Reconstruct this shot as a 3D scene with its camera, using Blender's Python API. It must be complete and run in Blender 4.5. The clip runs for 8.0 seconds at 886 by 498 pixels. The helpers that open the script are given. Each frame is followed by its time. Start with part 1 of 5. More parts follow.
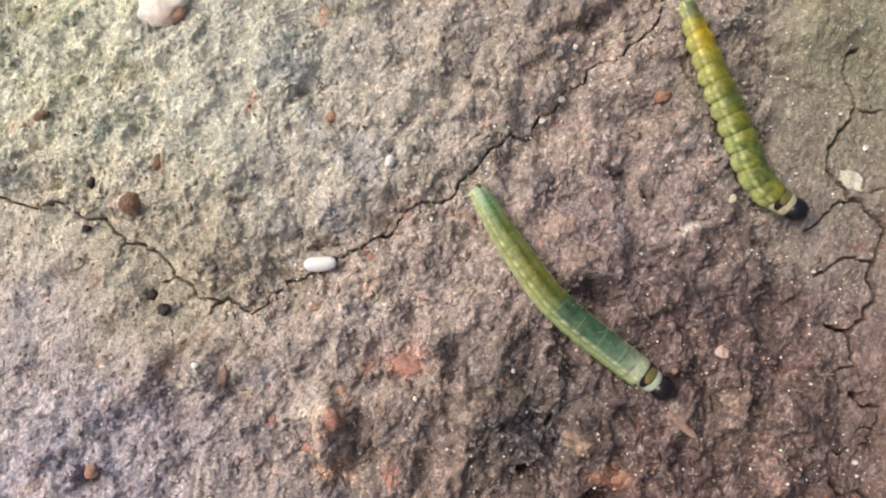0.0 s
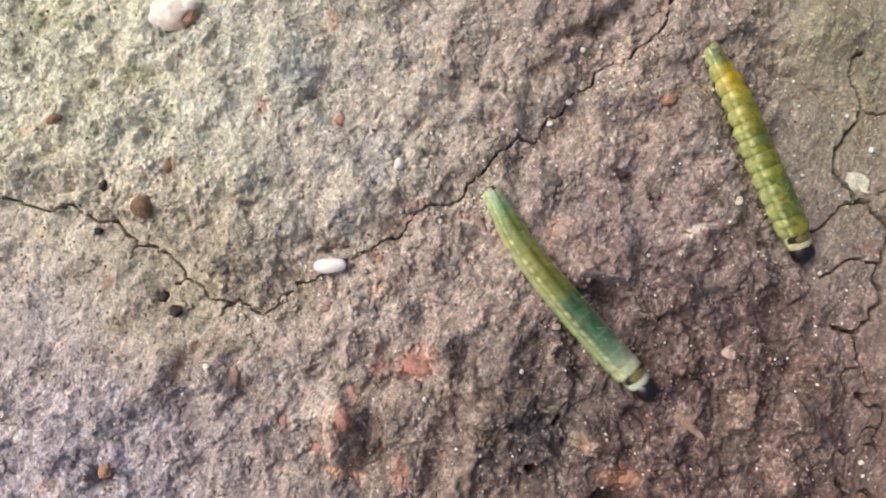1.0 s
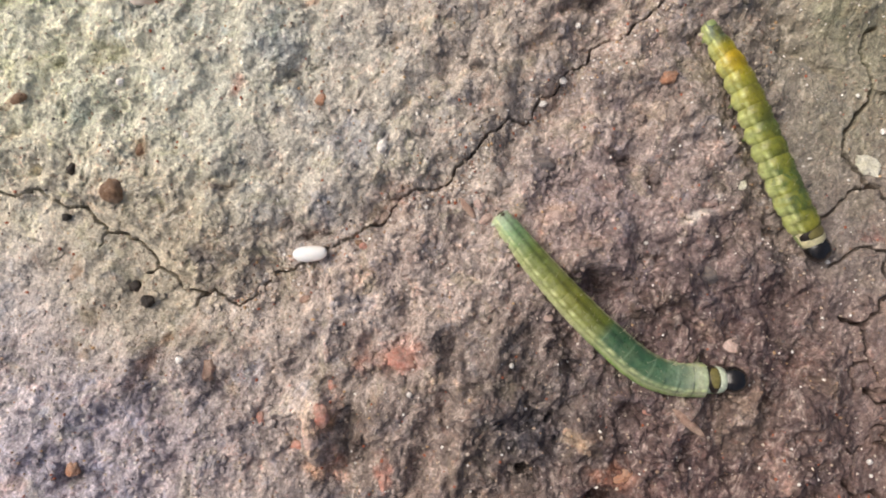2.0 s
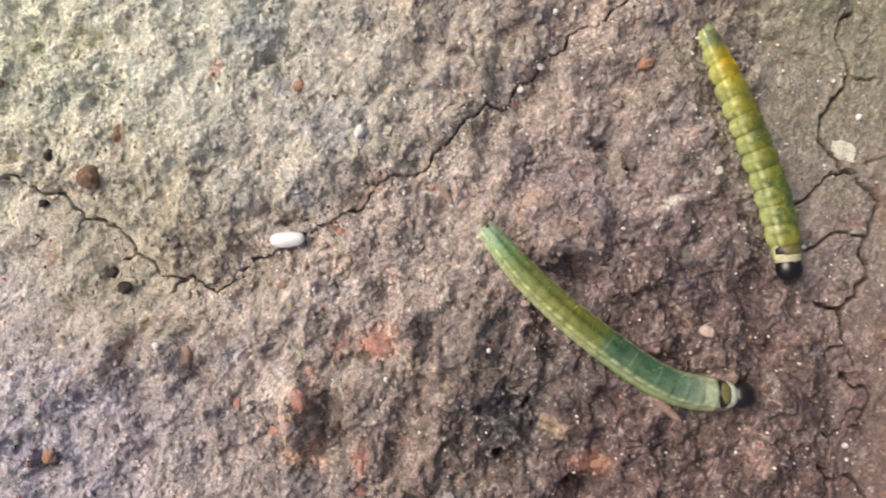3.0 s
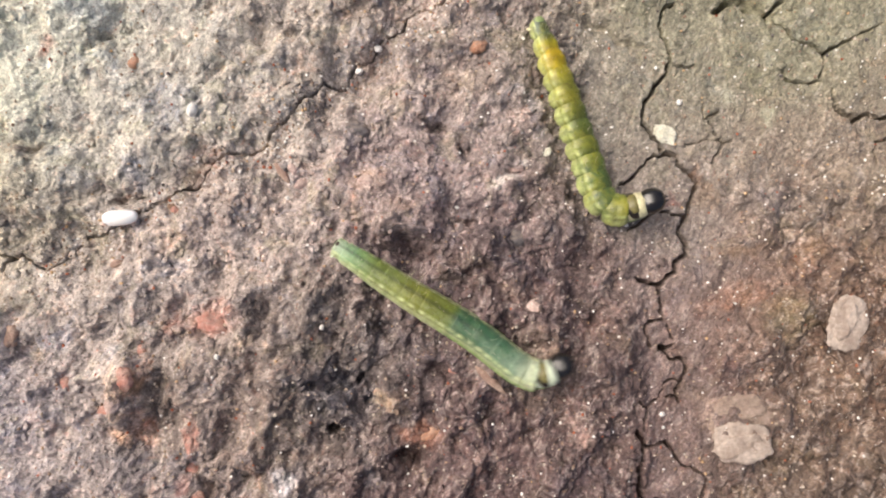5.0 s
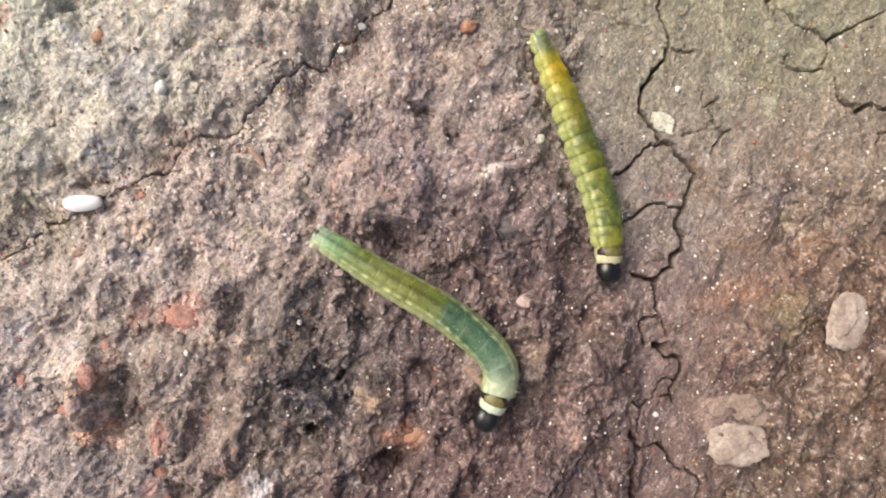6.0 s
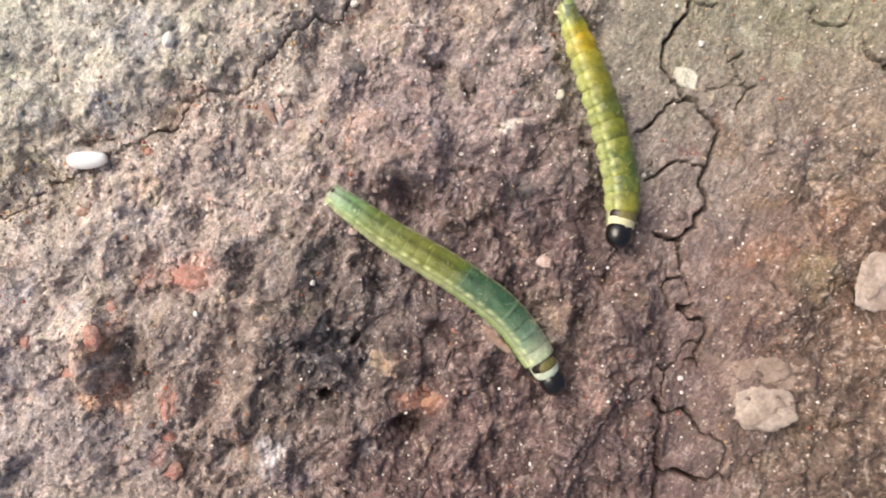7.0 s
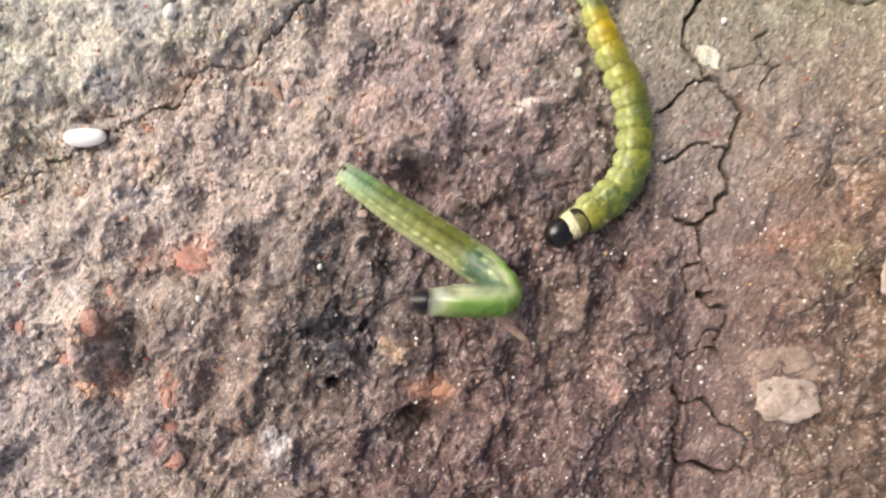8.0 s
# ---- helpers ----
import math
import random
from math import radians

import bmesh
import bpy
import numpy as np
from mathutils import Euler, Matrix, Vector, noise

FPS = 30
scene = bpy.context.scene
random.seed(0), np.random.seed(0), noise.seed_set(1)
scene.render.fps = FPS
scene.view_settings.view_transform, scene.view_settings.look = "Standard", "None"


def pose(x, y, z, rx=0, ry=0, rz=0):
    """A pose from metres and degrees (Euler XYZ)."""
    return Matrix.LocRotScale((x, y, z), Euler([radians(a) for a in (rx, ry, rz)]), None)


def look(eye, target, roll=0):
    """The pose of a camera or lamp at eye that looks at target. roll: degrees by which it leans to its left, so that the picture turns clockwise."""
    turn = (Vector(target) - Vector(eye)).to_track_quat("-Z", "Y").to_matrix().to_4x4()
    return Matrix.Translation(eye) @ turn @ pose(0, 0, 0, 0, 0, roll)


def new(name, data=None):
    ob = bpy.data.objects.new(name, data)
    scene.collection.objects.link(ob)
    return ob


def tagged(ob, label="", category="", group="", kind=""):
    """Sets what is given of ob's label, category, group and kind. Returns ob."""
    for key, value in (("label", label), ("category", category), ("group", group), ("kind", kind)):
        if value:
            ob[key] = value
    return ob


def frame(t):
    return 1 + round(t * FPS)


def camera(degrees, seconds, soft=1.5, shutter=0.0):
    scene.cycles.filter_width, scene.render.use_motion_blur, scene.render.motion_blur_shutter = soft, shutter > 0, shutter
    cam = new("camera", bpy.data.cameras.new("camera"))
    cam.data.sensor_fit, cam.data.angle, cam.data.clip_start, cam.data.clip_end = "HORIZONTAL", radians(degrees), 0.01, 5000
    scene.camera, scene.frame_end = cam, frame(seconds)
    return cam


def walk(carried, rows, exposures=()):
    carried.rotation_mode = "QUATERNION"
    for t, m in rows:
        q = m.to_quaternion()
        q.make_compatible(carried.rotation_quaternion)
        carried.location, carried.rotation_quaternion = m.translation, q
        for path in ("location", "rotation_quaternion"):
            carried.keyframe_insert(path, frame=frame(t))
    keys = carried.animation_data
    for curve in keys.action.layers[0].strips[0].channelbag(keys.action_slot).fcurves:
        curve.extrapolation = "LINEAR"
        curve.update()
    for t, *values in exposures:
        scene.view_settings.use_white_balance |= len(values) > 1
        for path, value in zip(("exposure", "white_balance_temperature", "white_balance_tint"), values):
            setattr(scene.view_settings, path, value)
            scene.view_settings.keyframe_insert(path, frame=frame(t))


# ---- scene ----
MM = 0.001  # all lengths below are written in millimetres

# ---- camera: hand-held a few centimetres above the soil, looking down ----
cam = camera(70.0, 8.0, soft=1.9, shutter=0.5)
PATH = [
    (0, -0.000, -0.000, 44.790, 4.519, 2.313, -0.000),
    (0.5, -0.644, 0.053, 44.564, 4.163, 2.471, -0.059),
    (1, -0.423, 0.240, 45.234, 4.342, 2.548, -0.041),
    (1.2, -0.310, 0.100, 44.863, 4.017, 2.648, -0.082),
    (2.5, 0.871, 0.089, 42.212, 3.606, 2.497, 0.073),
    (3, 1.711, -0.918, 42.647, 3.670, 2.276, -0.054),
    (3.5, 4.519, -1.058, 43.107, 3.338, 1.534, -0.144),
    (4, 6.548, -2.200, 42.078, 3.162, 0.850, -0.427),
    (4.5, 8.520, -2.558, 42.669, 3.086, -0.490, -0.537),
    (5, 10.000, -2.476, 43.180, 3.682, -1.579, -0.338),
    (5.2, 10.239, -2.069, 42.998, 3.286, -1.892, -0.107),
    (6.3, 9.758, -2.455, 40.186, 2.709, -3.348, 0.125),
    (6.5, 10.041, -3.322, 39.933, 3.225, -3.222, -0.025),
    (7, 8.737, -4.737, 39.368, 2.734, -3.313, -0.063),
    (7.5, 7.957, -4.648, 37.764, 2.222, -3.360, 0.003),
    (7.8, 8.401, -4.225, 38.540, 1.687, -3.515, 0.255),
    (8, 7.957, -5.267, 37.830, 2.131, -3.521, 0.216),
]
walk(cam, [(t, pose(x * MM, y * MM, z * MM, rx, ry, rz)) for t, x, y, z, rx, ry, rz in PATH],
     exposures=[(0, -0.57), (2.5, -0.54), (4, -0.32), (5, -0.2), (6.5, -0.23), (7, -0.16), (8, -0.12)])

# ---- light: open shade, a bright sky and a weak, wide sun from the left ----
SUN_HEIGHT, SUN_FROM = 48.0, (-0.90, 0.42)  # degrees; where it stands over the ground
world = bpy.data.worlds.new("sky")
scene.world = world
world.use_nodes = True
sky = world.node_tree.nodes.new("ShaderNodeTexSky")
sky.sky_type, sky.sun_disc = "NISHITA", False
sky.air_density, sky.dust_density, sky.ozone_density = 0.7, 8.0, 0.4
sky.sun_elevation, sky.sun_rotation = radians(SUN_HEIGHT), math.atan2(SUN_FROM[0], SUN_FROM[1])
world.node_tree.links.new(sky.outputs[0], world.node_tree.nodes["Background"].inputs[0])
world.node_tree.nodes["Background"].inputs[1].default_value = 0.155
sun = new("sun", bpy.data.lights.new("sun", "SUN"))
sun.data.energy, sun.data.angle, sun.data.color = 2.35, radians(52), (1.0, 0.92, 0.82)
flat = math.cos(radians(SUN_HEIGHT)) / math.hypot(*SUN_FROM)
sun.matrix_world = look((SUN_FROM[0] * flat, SUN_FROM[1] * flat, math.sin(radians(SUN_HEIGHT))), (0, 0, 0))


# ---- materials ----
class Shader:
    """A material under construction: a few short ways to add nodes."""

    def __init__(self, name):
        self.material = bpy.data.materials.new(name)
        self.material.use_nodes = True
        self.tree = self.material.node_tree
        self.shader = self.tree.nodes["Principled BSDF"]
        self.place = None

    def node(self, kind, **values):
        made = self.tree.nodes.new(kind)
        for key, value in values.items():
            made.inputs[key].default_value = value
        return made

    def link(self, a, b):
        self.tree.links.new(a, b)

    def set(self, key, value):
        if isinstance(value, bpy.types.NodeSocket):
            self.link(value, self.shader.inputs[key])
        else:
            self.shader.inputs[key].default_value = value

    def millimetres(self):
        """Object coordinates in millimetres."""
        if not self.place:
            where = self.node("ShaderNodeTexCoord")
            scaled = self.node("ShaderNodeVectorMath")
            scaled.operation = "SCALE"
            scaled.inputs["Scale"].default_value = 1000.0
            self.link(where.outputs["Object"], scaled.inputs[0])
            self.place = scaled.outputs[0]
        return self.place

    def streaks(self, scale, detail, rough, shift, distortion):
        """Noise drawn out across the ground, as wet soil was smeared."""
        turned = self.node("ShaderNodeMapping")
        self.link(self.millimetres(), turned.inputs["Vector"])
        turned.inputs["Location"].default_value = (shift, shift * 1.3, 0)
        turned.vector_type = "TEXTURE"
        turned.inputs["Rotation"].default_value = (0, 0, radians(62))
        turned.inputs["Scale"].default_value = (1.8, 1.0, 1.0)
        made = self.node("ShaderNodeTexNoise", Scale=scale, Detail=detail, Roughness=rough, Distortion=distortion)
        self.link(turned.outputs[0], made.inputs["Vector"])
        return made.outputs["Fac"]

    def noise(self, scale, detail=3.0, rough=0.55, shift=0.0, distortion=0.0):
        moved = self.node("ShaderNodeVectorMath")
        moved.operation = "ADD"
        self.link(self.millimetres(), moved.inputs[0])
        moved.inputs[1].default_value = (shift, shift * 1.7, shift * 0.6)
        made = self.node("ShaderNodeTexNoise", Scale=scale, Detail=detail, Roughness=rough, Distortion=distortion)
        self.link(moved.outputs[0], made.inputs["Vector"])
        return made.outputs["Fac"]

    def granules(self, scale, wander):
        """Packed crumbs of soil: the height of each over its rim, and a value of its own."""
        drift = self.node("ShaderNodeTexNoise", Scale=scale * 0.6, Detail=2.0)
        self.link(self.millimetres(), drift.inputs["Vector"])
        moved = self.node("ShaderNodeVectorMath")
        moved.operation = "MULTIPLY_ADD"
        self.link(drift.outputs["Color"], moved.inputs[0])
        moved.inputs[1].default_value = (wander * 3, wander * 3, wander * 3)
        self.link(self.millimetres(), moved.inputs[2])
        cells = self.node("ShaderNodeTexVoronoi", Scale=scale)
        self.link(moved.outputs[0], cells.inputs["Vector"])
        own = self.node("ShaderNodeSeparateColor")
        self.link(cells.outputs["Color"], own.inputs[0])
        return self.span(cells.outputs["Distance"], 0.0, 0.75, 1.0, 0.0), own.outputs[0]

    def span(self, value, low, high, to_low=0.0, to_high=1.0):
        made = self.node("ShaderNodeMapRange")
        self.link(value, made.inputs["Value"])
        for n, v in zip((1, 2, 3, 4), (low, high, to_low, to_high)):
            made.inputs[n].default_value = v
        return made.outputs[0]

    def mix(self, factor, a, b, how="MIX"):
        made = self.tree.nodes.new("ShaderNodeMix")
        made.data_type, made.blend_type = "RGBA", how
        for socket, value in ((made.inputs[0], factor), (made.inputs[6], a), (made.inputs[7], b)):
            if isinstance(value, bpy.types.NodeSocket):
                self.link(value, socket)
            elif isinstance(value, (int, float)):
                socket.default_value = value
            else:
                socket.default_value = (*value, 1.0)
        return made.outputs[2]

    def times(self, a, b):
        made = self.tree.nodes.new("ShaderNodeMath")
        made.operation = "MULTIPLY"
        for socket, value in ((made.inputs[0], a), (made.inputs[1], b)):
            if isinstance(value, bpy.types.NodeSocket):
                self.link(value, socket)
            else:
                socket.default_value = value
        return made.outputs[0]

    def attribute(self, name, what="Fac"):
        made = self.tree.nodes.new("ShaderNodeAttribute")
        made.attribute_name = name
        return made.outputs[what]

    def bump(self, height, distance, strength=1.0):
        made = self.node("ShaderNodeBump", Strength=strength, Distance=distance)
        self.link(height, made.inputs["Height"])
        self.link(made.outputs[0], self.shader.inputs["Normal"])


def grey(value):
    return (value, value, value)


def soil_material():
    s = Shader("crusted_soil")
    colour = s.attribute("tint", "Color")
    even = s.span(s.attribute("plate"), 0.2, 0.9, 1.0, 0.60)  # the smooth plates are less mottled
    wisp, crease = s.streaks(1.1, 6, 0.72, 61.0, 1.8), s.streaks(0.8, 6, 0.70, 5.0, 1.2)
    grain, dust = s.noise(3.6, 4, 0.68, 3.0, 0.8), s.noise(13.0, 2, 0.6, 7.0)
    mottles = [  # noise scale, shift, from, to, share, tint
        (0.30, 11.0, 0.50, 0.66, 0.75, (0.55, 0.53, 0.56)), (0.55, 31.0, 0.52, 0.66, 0.60, (0.60, 0.61, 0.66)), (0.42, 41.0, 0.53, 0.66, 0.80, (1.34, 1.32, 1.28)),
        (0.60, 21.0, 0.56, 0.68, 0.60, (1.22, 0.98, 0.90)), (0.34, 73.0, 0.54, 0.66, 0.55, (0.98, 1.03, 0.80)), (0.50, 91.0, 0.55, 0.66, 0.85, (0.86, 0.95, 1.10)),
        (1.05, 83.0, 0.56, 0.66, 0.55, (1.42, 1.30, 1.20)), (1.20, 97.0, 0.56, 0.66, 0.55, (0.45, 0.41, 0.40)), (1.6, 103.0, 0.60, 0.68, 0.50, (1.35, 0.92, 0.80))]
    for scale, shift, low, high, share, other in mottles:
        colour = s.mix(s.times(s.times(s.span(s.noise(scale, 5, 0.68, shift, 1.0), low, high), even), share), colour, s.mix(1.0, colour, other, "MULTIPLY"))
    # Wisps paint lit ridges pale and crevices dark, in step with the bump.
    colour = s.mix(s.times(s.times(s.span(wisp, 0.52, 0.63), even), 0.80), colour, s.mix(0.45, s.mix(1.0, colour, grey(1.75), "MULTIPLY"), (0.66, 0.58, 0.52)))
    colour = s.mix(s.times(s.times(s.span(wisp, 0.47, 0.34), even), 0.70), colour, s.mix(1.0, colour, (0.38, 0.35, 0.34), "MULTIPLY"))
    colour = s.mix(even, colour, s.mix(1.0, colour, s.mix(s.span(crease, 0.30, 0.70), grey(0.62), grey(1.34)), "MULTIPLY"))
    colour = s.mix(1.0, colour, s.mix(s.span(grain, 0.30, 0.70), grey(0.66), grey(1.34)), "MULTIPLY")
    colour = s.mix(1.0, colour, s.mix(s.span(dust, 0.30, 0.70), grey(0.84), grey(1.16)), "MULTIPLY")
    coarse, fine = s.granules(2.6, 0.35), s.granules(5.5, 0.18)
    colour = s.mix(1.0, colour, s.mix(s.times(coarse[1], even), grey(1.16), grey(0.80)), "MULTIPLY")
    colour = s.mix(1.0, colour, s.mix(fine[1], grey(1.16), grey(0.84)), "MULTIPLY")
    specks = s.tree.nodes.new("ShaderNodeTexVoronoi")
    specks.inputs["Scale"].default_value = 2.2
    s.link(s.millimetres(), specks.inputs["Vector"])
    near = s.span(specks.outputs["Distance"], 0.13, 0.10)
    rare = s.node("ShaderNodeSeparateColor")
    s.link(specks.outputs["Color"], rare.inputs[0])
    colour = s.mix(s.times(near, s.span(rare.outputs[0], 0.84, 0.86)), colour, (0.72, 0.66, 0.58))
    colour = s.mix(s.times(near, s.span(rare.outputs[1], 0.94, 0.96)), colour, (0.40, 0.10, 0.06))
    s.set("Base Color", colour)
    s.set("Roughness", s.span(s.noise(2.6, 3, 0.6, 51.0), 0.38, 0.66, 0.85, 0.34))
    s.set("Specular IOR Level", 0.40)
    s.bump(s.mix(0.45, s.mix(0.55, coarse[0], fine[0]), s.mix(0.5, grain, wisp)), 0.24 * MM, 0.8)
    return s.material


def stone_material(name, colour, other, rough=0.7, scale=1.8, dusty=0.0):
    s = Shader(name)
    base = s.mix(s.span(s.noise(scale, 4, 0.6), 0.38, 0.62), colour, other)
    base = s.mix(1.0, base, s.mix(s.span(s.noise(scale * 5, 3, 0.6, 4.0), 0.3, 0.7), grey(0.78), grey(1.2)), "MULTIPLY")
    if dusty:
        earth = s.mix(s.span(s.noise(2.4, 4, 0.65, 16.0), 0.3, 0.7), (0.20, 0.145, 0.115), (0.42, 0.33, 0.26))
        base = s.mix(s.times(s.span(s.noise(0.9, 5, 0.7, 12.0, 1.0), 0.44, 0.56), dusty), base, earth)
    s.set("Base Color", base)
    s.set("Roughness", rough)
    s.bump(s.noise(scale * 3, 5, 0.65, 9.0), 0.16 * MM, 0.9)
    return s.material


def skin_material(name, blotch, share, uneven):
    """Thin, moist caterpillar skin; the colour lies on the mesh, ring by ring, with the yellow one's painted shade."""
    s = Shader(name)
    s.place = s.attribute("skin_place", "Vector")  # millimetres along and across the whole body
    pigment_and_shade = s.attribute("pigment_and_shade", "Color")
    pigment_and_shade = s.mix(1.0, pigment_and_shade, s.mix(s.span(s.noise(1.5, 3, 0.6), 0.32, 0.68), grey(1 - uneven), grey(1 + uneven)), "MULTIPLY")
    pigment_and_shade = s.mix(1.0, pigment_and_shade, s.mix(s.span(s.noise(7.0, 2, 0.6, 3.0), 0.3, 0.7), grey(0.86), grey(1.14)), "MULTIPLY")
    pigment_and_shade = s.mix(s.times(s.span(s.noise(0.9, 4, 0.65, 27.0, 0.8), 0.50, 0.64), share), pigment_and_shade, blotch)
    s.set("Base Color", pigment_and_shade)
    s.set("Roughness", s.span(s.noise(5.0, 2, 0.5, 8.0), 0.3, 0.7, 0.24, 0.52))
    s.set("Subsurface Weight", 0.25)
    s.set("Subsurface Radius", (0.5, 0.7, 0.25))
    s.set("Subsurface Scale", 0.35 * MM)
    s.set("Coat Weight", 0.2)
    s.set("Coat Roughness", 0.22)
    s.bump(s.mix(0.4, s.noise(2.4, 3, 0.6, 19.0), s.noise(6.0, 3, 0.6, 13.0)), 0.16 * MM, 0.8)
    return s.material


def grain_material():
    """Sand: every grain takes its own colour."""
    s = Shader("loose_sand")
    ramp = s.tree.nodes.new("ShaderNodeValToRGB")
    ramp.color_ramp.interpolation = "CONSTANT"
    stops = [(0.0, (0.62, 0.54, 0.45)), (0.22, (0.50, 0.40, 0.31)), (0.52, (0.32, 0.22, 0.16)),
             (0.69, (0.90, 0.87, 0.82)), (0.84, (0.42, 0.14, 0.08)), (0.90, (0.60, 0.40, 0.22)), (0.95, (0.12, 0.10, 0.10))]
    for n, (at, colour) in enumerate(stops):
        stop = ramp.color_ramp.elements[n] if n < 2 else ramp.color_ramp.elements.new(at)
        stop.position, stop.color = at, (*colour, 1)
    s.link(s.tree.nodes.new("ShaderNodeNewGeometry").outputs["Random Per Island"], ramp.inputs[0])
    s.set("Base Color", ramp.outputs[0])
    s.set("Roughness", 0.2)
    return s.material


def plain_material(name, colour, rough, coat=0.0, vary=0.15, clear=0.0):
    s = Shader(name)
    s.set("Base Color", s.mix(1.0, colour, s.mix(s.span(s.noise(3.0, 3, 0.6), 0.3, 0.7), grey(1 - vary), grey(1 + vary)), "MULTIPLY"))
    s.set("Roughness", rough)
    s.set("Coat Weight", coat)
    s.set("Subsurface Weight", clear)
    s.set("Subsurface Radius", (1.0, 0.9, 0.8))
    s.set("Subsurface Scale", 0.5 * MM)
    s.bump(s.noise(9.0, 2, 0.5, 2.0), 0.02 * MM, 0.7)
    return s.material


SOIL, SAND = soil_material(), grain_material()
SKIN = skin_material("clear_green_skin", (0.34, 0.42, 0.22), 0.14, 0.20)
YELLOW_SKIN = skin_material("yellow_green_skin", (0.44, 0.42, 0.04), 0.35, 0.30)
HEAD = plain_material("black_head_capsule", (0.010, 0.009, 0.009), 0.22, 0.5)
SHIELD = plain_material("dark_neck_shield", (0.020, 0.014, 0.010), 0.35, 0.2)
AMBER = plain_material("amber_neck_plate", (0.17, 0.15, 0.05), 0.4, 0.1, 0.35)
CREAM = plain_material("cream_collar", (0.66, 0.74, 0.56), 0.45, 0.1, 0.2, 0.15)
STRAW = plain_material("straw_collar", (0.62, 0.58, 0.36), 0.45, 0.1, 0.25, 0.15)
HAIR = plain_material("pale_bristle", (0.55, 0.52, 0.36), 0.5)
SKIN_PLAIN = plain_material("proleg_skin", (0.28, 0.36, 0.14), 0.45)
CLAW = plain_material("brown_leg", (0.05, 0.035, 0.02), 0.4)
SHELL_WHITE = plain_material("white_egg_shell", (0.97, 0.965, 0.94), 0.45, 0.0, 0.02, 0.6)


# ---- the ground: one sheet, fine where the caterpillars crawl ----
def lattice(seed):
    angle = np.random.RandomState(seed).uniform(0, 2 * np.pi, (256, 256))
    return np.cos(angle), np.sin(angle)


LATTICES = [lattice(n) for n in range(24)]


def ripple(x, y, size, seed):
    """Gradient noise of about -1 to 1, in patches of the given size in millimetres."""
    gx, gy = LATTICES[seed % 24]
    c, s = math.cos(0.71 * seed) / size, math.sin(0.71 * seed) / size
    x, y = x * c - y * s + seed * 17.31, x * s + y * c + seed * 9.73
    i, j = np.floor(x).astype(np.int64), np.floor(y).astype(np.int64)
    u, v = x - i, y - j
    fu, fv = u * u * u * (u * (u * 6 - 15) + 10), v * v * v * (v * (v * 6 - 15) + 10)

    def corner(a, b):
        p, q = (i + a) & 255, (j + b) & 255
        return gx[p, q] * (u - a) + gy[p, q] * (v - b)

    low = corner(0, 0) * (1 - fu) + corner(1, 0) * fu
    high = corner(0, 1) * (1 - fu) + corner(1, 1) * fu
    return 1.5 * (low * (1 - fv) + high * fv)


def smooth(value, low, high):
    k = np.clip((value - low) / (high - low), 0, 1)
    return k * k * (3 - 2 * k)


CRACKS = []


def crack(half, depth, *places):
    """A crack of that half width and depth, through places x, y, x, y ..."""
    knots = list(zip(places[::2], places[1::2]))
    CRACKS.append((half, depth, knots))
    return knots


# The long crack, then its side cracks.
LONG_WEST = crack(0.05, 0.55, -35.54, 7.62, -34.46, 7.49, -33.94, 7.44, -33.58, 7.06, -32.8, 6.97, -32.28, 6.72, -31.42, 6.55, -30.91, 6.54, -30.37, 6.83, -30.21, 7.08, -29.87, 7.08, -29.39, 6.74, -28.64, 6.24, -27.78, 5.78, -27.36, 5.86, -26.73, 5.98, -26.19, 5.23, -25.84, 4.77, -25.19, 4.44, -25.14, 4.07, -24.46, 4.03, -23.83, 3.98, -23.49, 3.61, -23.15, 3.65, -22.64, 3.2, -22.12, 2.75, -21.64, 2.22, -21.5, 1.6, -20.78, 1.32, -20.24, 1.11, -19.84, 0.34, -19.21, -0.02, -18.51, 0.06, -17.85, -0.3, -17.32, 0.1, -16.94, -0.26, -16.45, -0.42, -16.03, -0.87, -15.45, -1.07, -14.97, -0.74, -14.65, -0.54, -14.41, 0.1, -14.01, 0.42, -13.49, 0.7, -13.21, 1.27)
LONG_MIDDLE = crack(0.055, 0.6, -13.36, 1.28, -12.83, 1.36, -12.21, 1.36, -11.6, 1.77, -10.98, 1.93, -10.37, 2.3, -9.76, 2.83, -8.86, 3.03, -8.53, 3.44, -7.71, 3.56, -7.1, 4.13, -6.57, 4.46, -5.87, 4.45, -5.26, 4.94, -4.94, 5.6, -4.61, 6.05, -3.92, 6.5, -3.43, 6.91, -2.4, 6.9, -1.58, 7.15, -1.18, 7.27, -0.77, 7.72, -0.64, 8.46, 0.26, 9.03, 0.88, 9.65, 1.2, 10.19, 2.11, 10.93, 2.81, 11.55, 3.06, 11.88)
LONG_EAST = crack(0.045, 0.5, 3.04, 11.83, 3.65, 11.57, 4.46, 11.64, 4.96, 12.8, 5.29, 13.3, 5.86, 13.37, 6.4, 13.95, 6.69, 14.41, 6.9, 14.95, 7.52, 15.32, 8.45, 15.6, 8.67, 16.1, 8.76, 16.64, 9.29, 17.06, 9.99, 17.3, 10.8, 17.24, 11.25, 17.49, 11.55, 18.03, 11.67, 18.32, 12.29, 18.57, 12.87, 19.11, 13.4, 19.52, 13.74, 20.11, 13.96, 20.65, 14.06, 21.5, 14.7, 22.34, 15.92, 22.61)
crack(0.06, 0.4, -25.14, 4.07, -25.37, 3.62, -25.39, 3.04)
crack(0.05, 0.3, -21.5, 1.6, -22.27, 1.2)
crack(0.05, 0.4, -17.97, -0.31, -18.45, -0.63, -18.61, -1.08)
